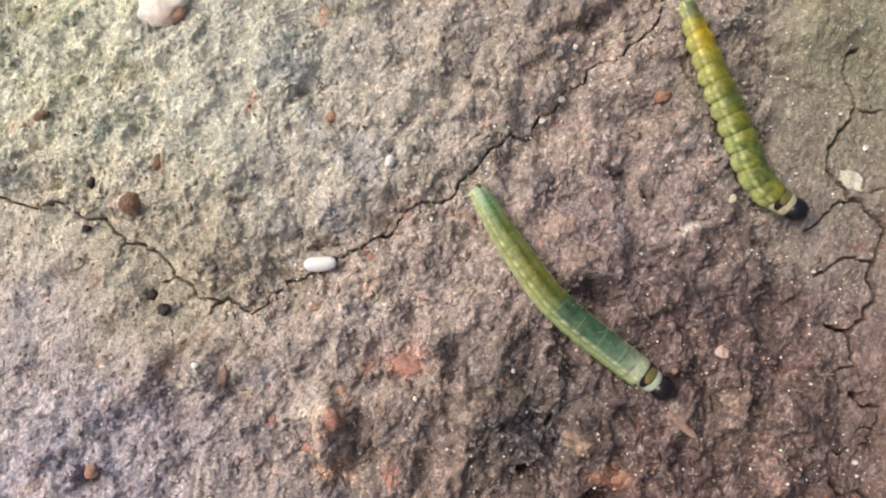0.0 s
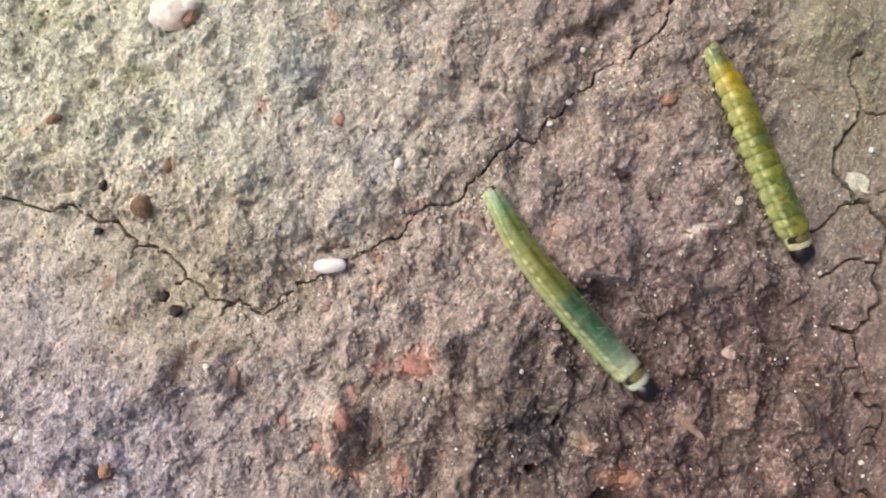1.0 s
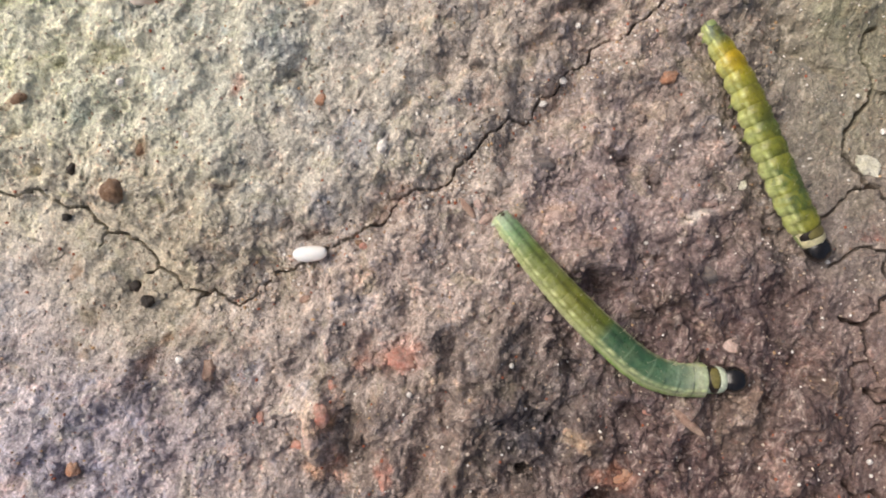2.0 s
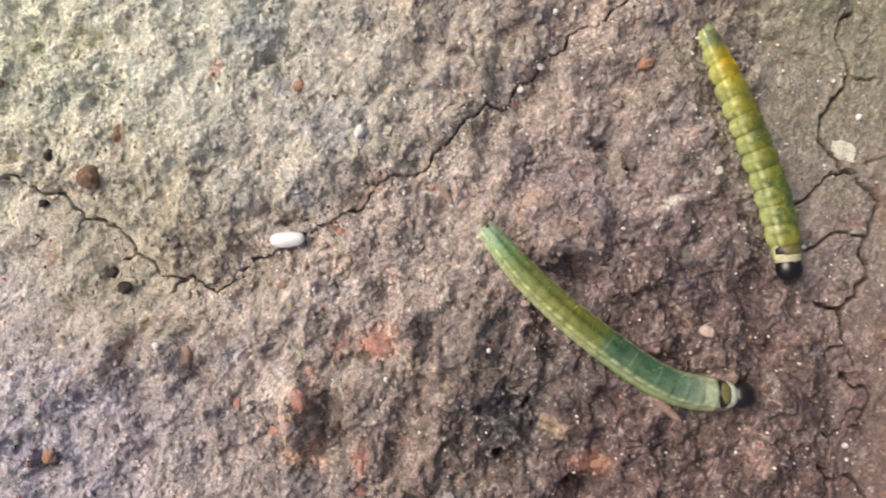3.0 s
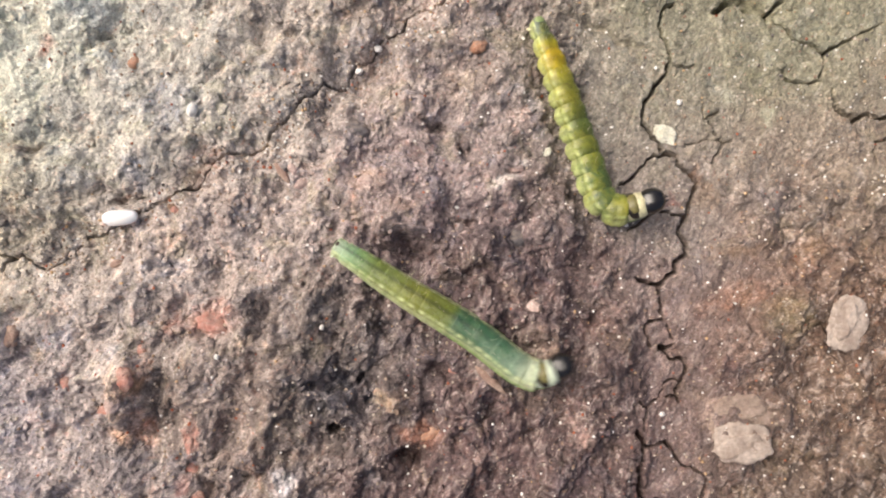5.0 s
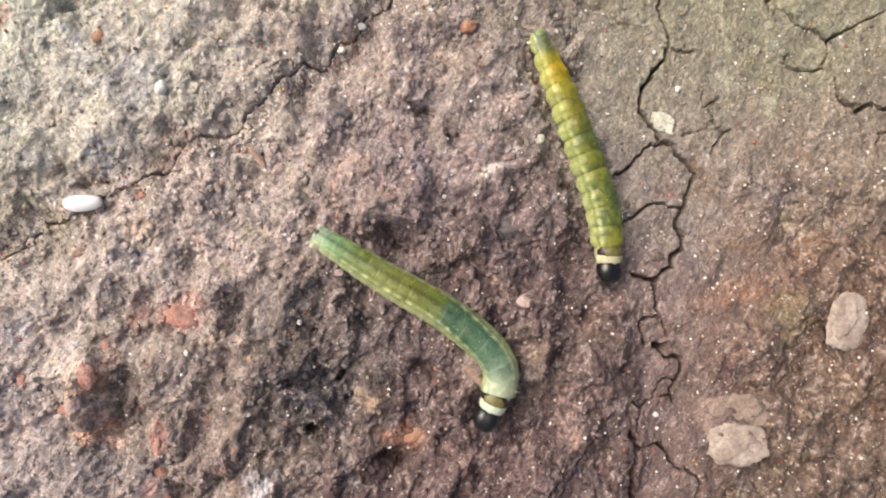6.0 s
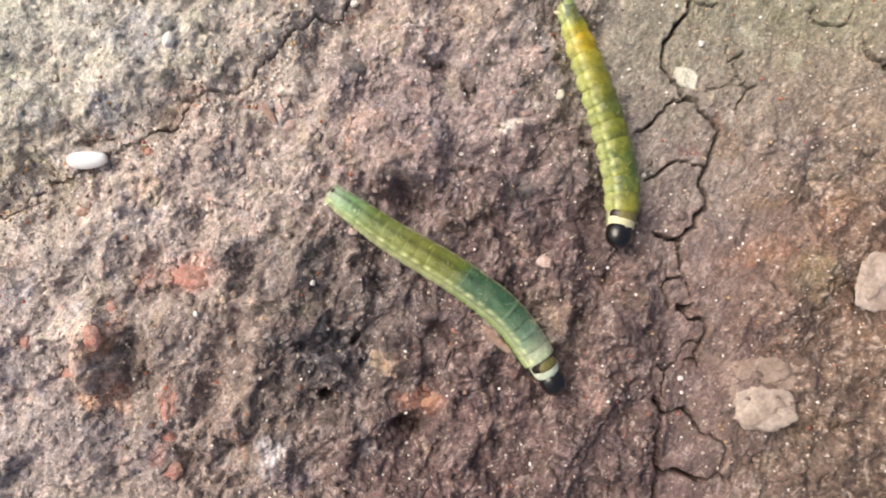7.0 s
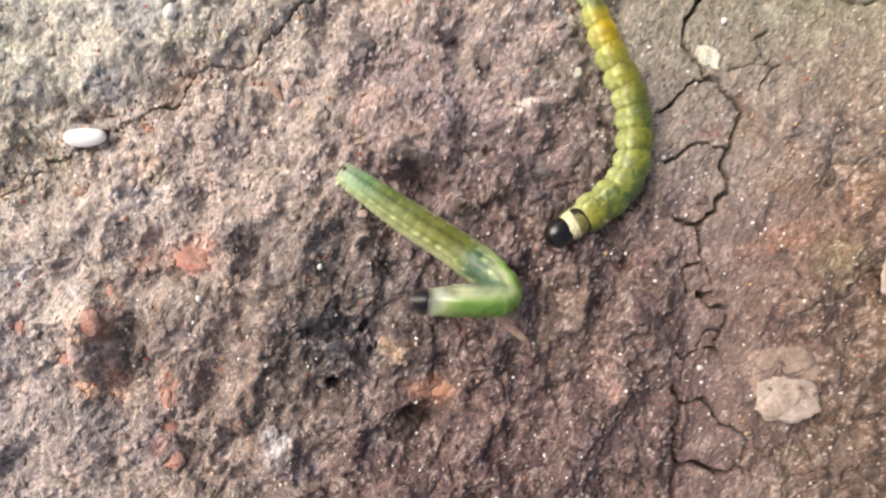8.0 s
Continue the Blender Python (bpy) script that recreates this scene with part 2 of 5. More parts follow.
# Drying cracks in the smooth plate.
crack(0.075, 0.6, 27.8, 17.77, 27.1, 17.48, 26.76, 16.85, 26.57, 16.11, 26.77, 15.95, 27.15, 14.79, 27.45, 13.97, 27.27, 13.36)
crack(0.055, 0.45, 27.27, 13.36, 28.2, 13.24, 28.39, 13.08, 29.21, 13.28)
crack(0.085, 0.7, 27.1, 13.26, 27.09, 12.81, 26.78, 12.35, 26.28, 11.81, 26.16, 11.36, 25.62, 10.82, 25.46, 10.14, 25.33, 9.46, 25.4, 9.02, 25.8, 8.65, 26.02, 8.21, 26.5, 7.69, 26.53, 7.24)
crack(0.065, 0.55, 24.39, 5.06, 24.66, 5.43, 25.08, 5.88, 25.61, 6.41, 26.11, 6.79, 26.75, 6.91)
crack(0.09, 0.75, 26.75, 6.91, 27.43, 6.89, 27.62, 6.81, 27.68, 6.14, 28.05, 5.85, 28.42, 5.71, 28.72, 5.26, 29.05, 4.86, 28.81, 4.3, 28.64, 3.67, 28.44, 3.03, 28.28, 2.52)
crack(0.105, 0.8, 28.28, 2.52, 27.89, 1.92, 27.69, 1.48, 27.87, 0.96, 28.2, 0.52, 28.11, -0.03, 27.35, -0.66, 27.33, -1.39, 26.77, -1.61, 26.39, -2.05, 26.01, -2.34)
crack(0.06, 0.5, 23.64, 4.83, 24.01, 4.91, 24.39, 5.06)
crack(0.06, 0.5, 24.11, 1.6, 24.71, 1.89, 25.24, 2.3, 25.85, 2.79, 26.48, 2.83, 27.04, 2.73, 28.28, 2.55)
crack(0.065, 0.5, 24.53, -1.8, 25.09, -2.02, 25.64, -2.2, 26.01, -2.34)
crack(0.085, 0.7, 26.01, -2.34, 26.07, -3.07, 26.21, -3.58, 26.23, -4.23, 26.34, -4.67)
crack(0.06, 0.5, 26.34, -4.67, 25.78, -4.7, 25.04, -4.85, 25.06, -5.5, 25.27, -5.97, 25.45, -6.58)
crack(0.05, 0.4, 26.56, -4.88, 26.7, -5.32, 26.91, -5.97)
crack(0.15, 1.0, 26.15, -6.58, 26.56, -6.66, 26.93, -6.41)
crack(0.1, 0.7, 26.56, -6.69, 26.73, -7.2)
crack(0.09, 0.7, 26.77, -7.41, 27.4, -7.2, 27.88, -7.56, 27.75, -8.21, 27.4, -8.93, 27.16, -9.72, 27.26, -10.18)
crack(0.05, 0.4, 27.26, -8.75, 26.89, -8.64, 26.18, -8.92, 26.13, -9.46, 25.86, -9.99, 25.31, -10.27, 24.97, -10.7, 24.77, -11.41, 24.65, -12.01)
crack(0.05, 0.4, 24.39, -10.09, 24.97, -10.7)
crack(0.05, 0.4, 26.42, -9.86, 27.16, -9.9)
crack(0.14, 0.9, 24.28, -12.22, 24.61, -12.55, 24.59, -13.26, 24.54, -13.89, 24.42, -14.6, 24.4, -15.65, 24.47, -16.36, 24.56, -16.99, 24.37, -17.59, 24.39, -18.53, 24.33, -19.86)
crack(0.075, 0.6, 24.63, -13.26, 25.18, -13.19, 25.81, -13.02, 26.18, -12.89, 26.58, -13.14, 26.79, -13.57, 27.07, -14.03)
crack(0.05, 0.4, 27.07, -14.03, 27.43, -14.54, 27.98, -14.72, 28.6, -14.98, 29.03, -15.55, 28.95, -15.91)
crack(0.1, 0.7, 28.95, -15.91, 28.79, -16.61, 28.63, -16.96, 28.29, -17.27, 27.74, -17.51, 27.19, -17.43, 26.72, -17.14, 26.1, -16.95, 25.55, -16.8, 25.0, -16.97, 24.56, -16.99)
crack(0.045, 0.3, 28.63, -17.07, 29.13, -17.68)
crack(0.045, 0.35, 24.41, -15.58, 23.68, -15.57)
crack(0.04, 0.3, 29.56, 10.41, 29.61, 9.4, 30.22, 9.6, 30.69, 9.98)
crack(0.04, 0.3, 30.03, 9.29, 30.31, 8.54, 30.56, 7.91, 30.94, 7.54, 30.34, 6.67, 30.22, 6.18)
crack(0.04, 0.3, 30.94, 7.61, 31.71, 7.85)
crack(0.03, 0.25, 28.09, 7.57, 29.61, 7.89, 30.87, 7.99)
crack(0.08, 0.65, 31.63, 18.34, 32.23, 17.93, 33.45, 17.65, 34.04, 16.98, 34.44, 16.78)
crack(0.05, 0.4, 34.44, 16.78, 35.66, 16.25, 35.93, 16.0)
crack(0.065, 0.55, 35.93, 16.0, 36.23, 15.25, 37.04, 15.01, 38.05, 14.6, 38.45, 14.23, 38.55, 13.61, 38.38, 12.79, 38.07, 12.25, 37.53, 12.04, 36.72, 12.16, 36.02, 12.2, 35.63, 12.69, 35.53, 13.19)
crack(0.08, 0.5, 38.66, 14.23, 39.29, 14.65, 40.14, 15.07)
crack(0.05, 0.35, 40.14, 15.07, 40.98, 15.49, 41.83, 15.91, 42.89, 16.33)
crack(0.07, 0.5, 38.94, 11.55, 39.07, 10.73, 39.09, 10.24)
crack(0.13, 0.8, 39.09, 10.24, 39.68, 9.79, 40.17, 9.63, 40.39, 9.18)
crack(0.10, 0.7, 40.39, 9.18, 40.9, 9.59, 41.32, 9.8, 42.13, 9.55, 43.17, 9.68, 44.19, 9.52)
crack(0.07, 0.5, 34.45, 16.82, 34.88, 17.32, 35.73, 18.08)
crack(0.16, 0.8, 30.64, 17.05, 31.19, 17.51, 31.82, 17.93)
crack(0.06, 0.5, 41.76, 6.26, 42.04, 7.8, 42.87, 8.04, 44.12, 8.29)
# Hollows and humps of the crust: middle, half widths, turn in degrees, height.
HUMPS = []


def hump(x, y, wide, deep, turn, height):
    """A rise of the crust, or a hollow where the height is below 0."""
    HUMPS.append((x, y, wide, deep, turn, height))


hump(-25.6, -0.6, 1.3, 1.1, 20, 0.7)
hump(-24.4, 1.9, 0.9, 0.7, 10, 0.45)
hump(-9.5, -9.4, 0.75, 3.6, -6, 0.95)
hump(-7.9, -9.4, 0.4, 3.2, -4, -0.35)
hump(4.2, -8.7, 2.2, 1.5, 20, -0.8)
hump(5.4, -8.2, 0.5, 0.4, 0, -1.4)
hump(3.9, -11.7, 0.62, 0.5, 0, -2.4)
hump(7.1, -3.4, 0.8, 1.3, 20, -0.6)
hump(24.9, 19.5, 3.0, 1.5, 5, 1.1)
hump(-26.9, -12.5, 0.5, 0.5, 0, -2.2)
hump(33.2, 17.9, 1.8, 0.5, -25, -1.2)
hump(-23.1, 0.2, 0.6, 0.6, 0, -0.5)
hump(10.8, -10.6, 1.6, 0.9, 10, -0.8)
hump(26.7, -6.6, 0.5, 0.3, 10, -0.7)
hump(21.6, 2.0, 0.9, 3.4, -12, -0.7)
hump(20.3, 8.0, 0.6, 3.0, 14, -0.5)
hump(17.3, 0.5, 3.0, 2.6, 0, 0.35)
hump(0.2, -14.5, 3.0, 1.0, 30, -0.5)
hump(-6.0, 7.2, 2.2, 1.5, 30, 0.4)
hump(14.0, -13.5, 3.0, 2.0, 0, 0.3)
hump(23.5, 15.5, 2.2, 0.5, -25, -0.7)
hump(21.5, 18.2, 1.6, 0.4, -20, -0.6)
hump(-12.0, 15.0, 0.9, 0.35, 20, -0.8)
hump(-12.5, 4.2, 2.8, 0.4, 8, -0.5)
hump(8.9, 0.3, 2.80, 0.42, -12, -1.2)
hump(8.2, 1.8, 2.60, 0.60, -8, 1.1)
hump(12.6, -1.0, 1.48, 0.46, -15, -1.0)
hump(-10.0, -9.8, 0.74, 2.53, 6, 1.0)
hump(9.0, -13.7, 1.52, 0.61, 15, -1.3)
hump(7.9, -17.5, 2.87, 1.28, -20, 0.9)
hump(-22.4, -5.3, 0.98, 1.96, -28, 1.25)
hump(-18.5, -5.3, 1.36, 1.36, 0, 1.15)
hump(-16.2, -6.4, 0.57, 0.75, 0, -0.4)
hump(0.6, -15.7, 1.01, 1.35, 10, 0.6)
hump(2.9, -13.1, 2.03, 0.68, 15, -0.6)
hump(-1.3, -14.4, 0.54, 1.69, 20, 0.6)
hump(-5.5, -12.1, 0.47, 2.03, 0, 0.5)
hump(-1.5, -3.6, 0.98, 0.83, 0, -0.7)
hump(-0.7, -6.7, 1.88, 0.45, -25, 0.7)
hump(2.2, -3.2, 0.75, 2.26, -10, 0.5)
hump(12.5, -2.4, 1.52, 0.74, -10, -0.6)
hump(17.7, -7.9, 2.36, 2.70, 0, 0.5)
hump(5.4, 16.8, 1.80, 0.56, 40, -0.6)
hump(8.5, 19.9, 2.40, 0.56, 25, -0.8)
hump(0.9, 15.2, 0.56, 0.32, -20, -0.6)
hump(0.5, 12.7, 0.96, 0.72, 0, -0.5)
hump(-10.3, 3.7, 1.44, 0.28, 5, -0.7)
hump(-16.7, 7.3, 1.40, 0.32, 0, -0.5)
hump(-10.6, 15.9, 0.80, 0.32, 0, -0.5)
hump(-5.3, 17.3, 1.04, 0.40, 30, -0.5)
# Two furrows added along the yellow caterpillar's left flank to give its shadow gap.
hump(19.0, 8.8, 0.50, 3.10, 18, -0.9)
hump(20.9, 3.0, 0.50, 1.90, 17, -0.8)
hump(21.9, -4.1, 1.69, 0.84, 10, -0.5)
hump(10.5, 8.7, 1.16, 0.35, -15, -0.7)
hump(12.6, 7.4, 0.54, 0.46, 0, -0.7)
hump(7.6, 2.2, 1.93, 0.77, -10, 0.5)
hump(12.6, 2.0, 1.47, 0.31, 10, -0.5)
hump(6.2, 5.1, 1.39, 0.77, 0, 0.4)
hump(11.4, 0.3, 1.93, 0.96, -20, -0.5)


# The soil's colour from place to place, with stains and painted shading on it.
COLOURS, STAINS_AND_SHADING = [], []


def ground_colour(x, y, colour):
    COLOURS.append((x, y, colour))


def stain_or_shading(x, y, wide, deep, turn, colour, strength):
    """One of the stains or painted shadings: middle, half widths, turn in degrees, colour, how far it covers."""
    STAINS_AND_SHADING.append((x, y, wide, deep, turn, colour, strength))


# Light falloff is put into these: brighter upper left, darker lower right.
ground_colour(-28, 15, (0.696, 0.708, 0.554))
ground_colour(-18, 14, (0.601, 0.607, 0.508))
ground_colour(-8, 12, (0.509, 0.485, 0.425))
ground_colour(2, 14, (0.442, 0.392, 0.339))
ground_colour(10, 17, (0.384, 0.321, 0.285))
ground_colour(-27, 5, (0.615, 0.576, 0.461))
ground_colour(-22, 1, (0.394, 0.354, 0.267))
ground_colour(-30, -3, (0.532, 0.479, 0.46))
ground_colour(-28, -10, (0.496, 0.463, 0.531))
ground_colour(-20, -10, (0.442, 0.393, 0.414))
ground_colour(-12, -4, (0.497, 0.433, 0.387))
ground_colour(-12, -12, (0.411, 0.35, 0.325))
ground_colour(-4, 0, (0.471, 0.396, 0.357))
ground_colour(-3, -10, (0.289, 0.227, 0.199))
ground_colour(4, -8, (0.151, 0.127, 0.117))
ground_colour(8, 8, (0.404, 0.325, 0.31))
ground_colour(12, 4, (0.271, 0.21, 0.208))
ground_colour(16, 10, (0.322, 0.271, 0.244))
ground_colour(14, -6, (0.148, 0.101, 0.0986))
ground_colour(12, -14, (0.174, 0.114, 0.109))
ground_colour(18, -2, (0.123, 0.0854, 0.086))
ground_colour(20, -12, (0.111, 0.0756, 0.0714))
ground_colour(25, 12, (0.283, 0.26, 0.199))
ground_colour(27, 4, (0.293, 0.251, 0.226))
ground_colour(26, -5, (0.219, 0.159, 0.146))
ground_colour(26, -14, (0.185, 0.125, 0.119))
ground_colour(32, 15, (0.282, 0.27, 0.185))
ground_colour(33, 6, (0.277, 0.223, 0.174))
ground_colour(33, -3, (0.231, 0.151, 0.115))
ground_colour(31, -12, (0.216, 0.158, 0.135))
ground_colour(35, -15, (0.162, 0.117, 0.089))
ground_colour(38, -8, (0.177, 0.117, 0.082))
# Among the stains, dark hollows and pale crests are shade and light painted in.
stain_or_shading(4.2, -9.4, 2.83, 1.88, 0, (0.07, 0.068, 0.088), 0.85)
stain_or_shading(9.2, -8.3, 2.26, 1.51, 20, (0.098, 0.077, 0.079), 0.6)
# Shade painted into a deep pit.
stain_or_shading(3.9, -11.9, 1.06, 1.13, 0, (0.028, 0.021, 0.021), 0.8)
stain_or_shading(-1.5, -3.6, 1.06, 0.75, 0, (0.076, 0.064, 0.066), 0.6)
stain_or_shading(-4.5, -4.4, 2.07, 1.13, 10, (0.556, 0.222, 0.172), 0.55)
stain_or_shading(-0.5, -6.5, 1.7, 0.34, -25, (0.734, 0.572, 0.459), 0.8)
stain_or_shading(7.4, -9.9, 1.13, 0.53, -10, (0.659, 0.538, 0.372), 0.7)
# The ridge: peach crest painted lit, its lee side painted in shade.
stain_or_shading(-8.8, -8.3, 0.6, 1.51, 0, (0.624, 0.36, 0.229), 0.7)
stain_or_shading(-9.8, -9.6, 0.53, 1.51, 0, (0.696, 0.506, 0.4), 0.6)
stain_or_shading(-7.4, -9.5, 1.13, 3.2, 0, (0.116, 0.085, 0.071), 0.55)
stain_or_shading(-8.5, -11.7, 0.68, 1.7, 20, (0.624, 0.36, 0.25), 0.6)
stain_or_shading(-6.9, -4.7, 0.53, 1.51, 0, (0.283, 0.083, 0.059), 0.6)
stain_or_shading(-9.4, -2.9, 1.51, 1.13, -30, (0.221, 0.202, 0.221), 0.5)
stain_or_shading(-10.3, -5.1, 1.51, 1.13, 0, (0.137, 0.12, 0.131), 0.3)
stain_or_shading(-21.3, -4.8, 0.53, 1.88, -35, (0.463, 0.222, 0.124), 0.5)
stain_or_shading(-20.2, -3.3, 0.30, 1.10, -50, (0.203, 0.12, 0.046), 0.6)
stain_or_shading(-26.3, -1.8, 1.21, 0.94, 0, (0.185, 0.135, 0.079), 0.5)
stain_or_shading(-26.0, -4.3, 0.94, 0.45, 30, (0.406, 0.263, 0.155), 0.5)
stain_or_shading(-18.5, -9.7, 2.64, 0.75, 0, (0.203, 0.177, 0.198), 0.4)
stain_or_shading(-9.3, -14.3, 2.26, 1.51, 0, (0.168, 0.144, 0.168), 0.5)
stain_or_shading(-17.4, -7.8, 2.26, 0.68, 0, (0.203, 0.15, 0.12), 0.3)
stain_or_shading(-16.2, -6.3, 0.53, 0.75, 0, (0.086, 0.057, 0.041), 0.4)
stain_or_shading(-9.9, -12.3, 0.75, 1.13, 0, (0.137, 0.107, 0.093), 0.5)
# More of the ridge: pale lit crest, dark band of painted shade beside it.
stain_or_shading(-10.0, -9.1, 0.74, 2.03, 10, (0.813, 0.608, 0.459), 0.75)
stain_or_shading(-9.3, -11.9, 1.35, 0.61, -20, (0.734, 0.474, 0.32), 0.7)
stain_or_shading(-7.3, -10.6, 1.52, 2.7, 5, (0.126, 0.094, 0.066), 0.35)
stain_or_shading(-9.1, -8.3, 0.74, 0.84, 0, (0.624, 0.387, 0.209), 0.6)
stain_or_shading(-5.5, -11.9, 0.47, 1.35, 0, (0.434, 0.135, 0.085), 0.6)
stain_or_shading(-6.0, -15.1, 0.54, 0.68, 0, (0.329, 0.094, 0.074), 0.6)
stain_or_shading(-1.5, -14.4, 0.34, 1.52, 20, (0.556, 0.334, 0.229), 0.6)
# White-ish highlight painted on a small hump.
stain_or_shading(0.6, -15.4, 0.74, 1.01, 20, (0.734, 0.72, 0.744), 0.7)
stain_or_shading(1.9, -16.7, 1.52, 0.74, 10, (0.329, 0.286, 0.32), 0.7)
stain_or_shading(4.9, -15.1, 1.35, 1.18, 0, (0.137, 0.09, 0.098), 0.5)
stain_or_shading(6.4, -14.5, 0.34, 1.18, 15, (0.659, 0.572, 0.556), 0.6)
stain_or_shading(7.8, -9.9, 1.18, 0.68, 0, (0.624, 0.444, 0.32), 0.6)
stain_or_shading(9.5, -12.2, 1.52, 0.84, 0, (0.463, 0.184, 0.098), 0.6)
# This hollow's shade, put into the colour.
stain_or_shading(9.0, -13.7, 1.52, 0.68, 15, (0.066, 0.04, 0.032), 0.7)
stain_or_shading(17.7, -7.9, 2.53, 2.87, 0, (0.406, 0.309, 0.238), 0.55)
stain_or_shading(14.2, -8.2, 1.35, 0.84, -30, (0.524, 0.415, 0.345), 0.5)
stain_or_shading(20.1, -11.9, 0.84, 1.86, 10, (0.524, 0.36, 0.31), 0.5)
stain_or_shading(19.7, -15.0, 1.35, 1.52, 0, (0.152, 0.107, 0.12), 0.55)
stain_or_shading(13.5, -14.6, 0.74, 1.86, 0, (0.38, 0.263, 0.229), 0.5)
stain_or_shading(16.3, -12.6, 1.18, 1.52, 0, (0.132, 0.085, 0.083), 0.5)
stain_or_shading(22.2, -4.8, 2.03, 1.18, 10, (0.137, 0.09, 0.079), 0.55)
stain_or_shading(16.3, 1.0, 0.61, 0.54, 0, (0.152, 0.135, 0.149), 0.8)
stain_or_shading(12.9, -0.7, 1.52, 0.84, 0, (0.132, 0.09, 0.083), 0.5)
stain_or_shading(8.7, 3.8, 1.69, 1.35, 0, (0.185, 0.144, 0.139), 0.4)
stain_or_shading(31.3, -3.2, 2.7, 0.95, 15, (0.556, 0.286, 0.172), 0.4)
stain_or_shading(35.1, -4.7, 2.03, 2.03, 0, (0.233, 0.191, 0.098), 0.5)
stain_or_shading(35.3, -14.1, 1.69, 1.69, 0, (0.152, 0.107, 0.071), 0.5)
stain_or_shading(26.6, -10.1, 0.95, 0.84, 0, (0.106, 0.064, 0.051), 0.7)
stain_or_shading(30.5, -7.9, 1.86, 1.35, -30, (0.203, 0.116, 0.098), 0.6)
stain_or_shading(34.6, 3.8, 2.03, 1.52, 0, (0.221, 0.184, 0.183), 0.65)
stain_or_shading(35.9, 4.1, 0.54, 0.88, 30, (0.07, 0.057, 0.051), 0.8)
stain_or_shading(31.9, 0.2, 2.36, 0.61, 5, (0.241, 0.144, 0.079), 0.5)
stain_or_shading(29.8, 3.9, 1.01, 1.01, 0, (0.261, 0.166, 0.093), 0.5)
stain_or_shading(27.1, 3.8, 0.54, 0.34, 20, (0.241, 0.116, 0.098), 0.8)
stain_or_shading(29.1, 5.4, 0.27, 1.01, 0, (0.434, 0.242, 0.139), 0.5)
stain_or_shading(34.3, 9.9, 0.68, 1.18, 0, (0.659, 0.682, 0.49), 0.5)
stain_or_shading(36.7, 0.2, 1.35, 1.01, 0, (0.434, 0.263, 0.155), 0.5)
stain_or_shading(31.4, 11.2, 1.01, 0.68, 0, (0.59, 0.572, 0.459), 0.5)
stain_or_shading(27.8, -12.3, 1.35, 1.01, 0, (0.203, 0.135, 0.12), 0.5)
stain_or_shading(29.2, -10.6, 1.01, 1.35, 0, (0.463, 0.334, 0.272), 0.5)
stain_or_shading(-33.0, 21.1, 1.12, 0.88, 0, (0.369, 0.426, 0.19), 0.6)
stain_or_shading(-30.3, 21.1, 0.88, 0.72, 0, (0.329, 0.404, 0.172), 0.6)
stain_or_shading(-29.2, 15.9, 1.4, 1.2, 0, (0.329, 0.334, 0.139), 0.55)
stain_or_shading(-25.2, 16.7, 1.6, 1.0, 20, (0.221, 0.214, 0.059), 0.7)
stain_or_shading(-32.3, 15.7, 1.2, 1.0, 0, (0.354, 0.387, 0.172), 0.5)
stain_or_shading(-26.5, 12.2, 1.12, 0.8, 0, (0.221, 0.309, 0.282), 0.6)
stain_or_shading(-31.9, 13.4, 1.0, 0.4, 25, (0.329, 0.135, 0.065), 0.8)
stain_or_shading(-33.4, 12.7, 0.8, 0.48, 0, (0.59, 0.36, 0.209), 0.6)
stain_or_shading(-34.6, 19.8, 1.2, 2.4, 0, (0.329, 0.36, 0.229), 0.5)
stain_or_shading(-10.5, 20.7, 0.64, 0.56, 30, (0.624, 0.36, 0.209), 0.8)
stain_or_shading(-16.0, 14.3, 0.72, 0.56, 35, (0.524, 0.263, 0.19), 0.7)
stain_or_shading(-13.0, 16.9, 1.8, 1.2, 0, (0.329, 0.415, 0.49), 0.4)
stain_or_shading(-10.6, 15.8, 1.0, 0.4, 0, (0.086, 0.077, 0.066), 0.7)
stain_or_shading(-11.0, 12.6, 0.56, 0.88, -30, (0.773, 0.76, 0.705), 0.6)
stain_or_shading(-22.4, 9.8, 0.8, 0.88, 0, (0.283, 0.166, 0.065), 0.6)
stain_or_shading(-33.0, 9.3, 0.88, 0.56, 0, (0.185, 0.166, 0.12), 0.6)
stain_or_shading(-5.1, 17.2, 1.2, 0.48, 30, (0.123, 0.094, 0.074), 0.6)
stain_or_shading(0.9, 15.2, 0.72, 0.4, -20, (0.086, 0.08, 0.083), 0.8)
stain_or_shading(0.5, 12.7, 1.12, 0.88, 0, (0.185, 0.177, 0.19), 0.6)
stain_or_shading(-7.7, 10.3, 2.2, 1.8, 0, (0.283, 0.3, 0.361), 0.5)
# Two long hollows, darkened in colour as shade.
stain_or_shading(8.3, 19.9, 2.4, 0.72, 25, (0.132, 0.094, 0.071), 0.6)
stain_or_shading(5.4, 16.8, 2.0, 1.0, 40, (0.175, 0.135, 0.109), 0.55)
stain_or_shading(5.4, 8.7, 1.28, 0.88, 0, (0.132, 0.12, 0.131), 0.7)
stain_or_shading(10.3, 12.9, 0.64, 0.64, 0, (0.203, 0.166, 0.209), 0.6)
stain_or_shading(-10.3, 3.8, 1.6, 0.32, 5, (0.106, 0.057, 0.039), 0.8)
stain_or_shading(-5.2, 6.0, 2.4, 1.2, 30, (0.329, 0.214, 0.162), 0.5)
stain_or_shading(-9.7, 5.6, 1.2, 1.6, 0, (0.195, 0.214, 0.272), 0.6)
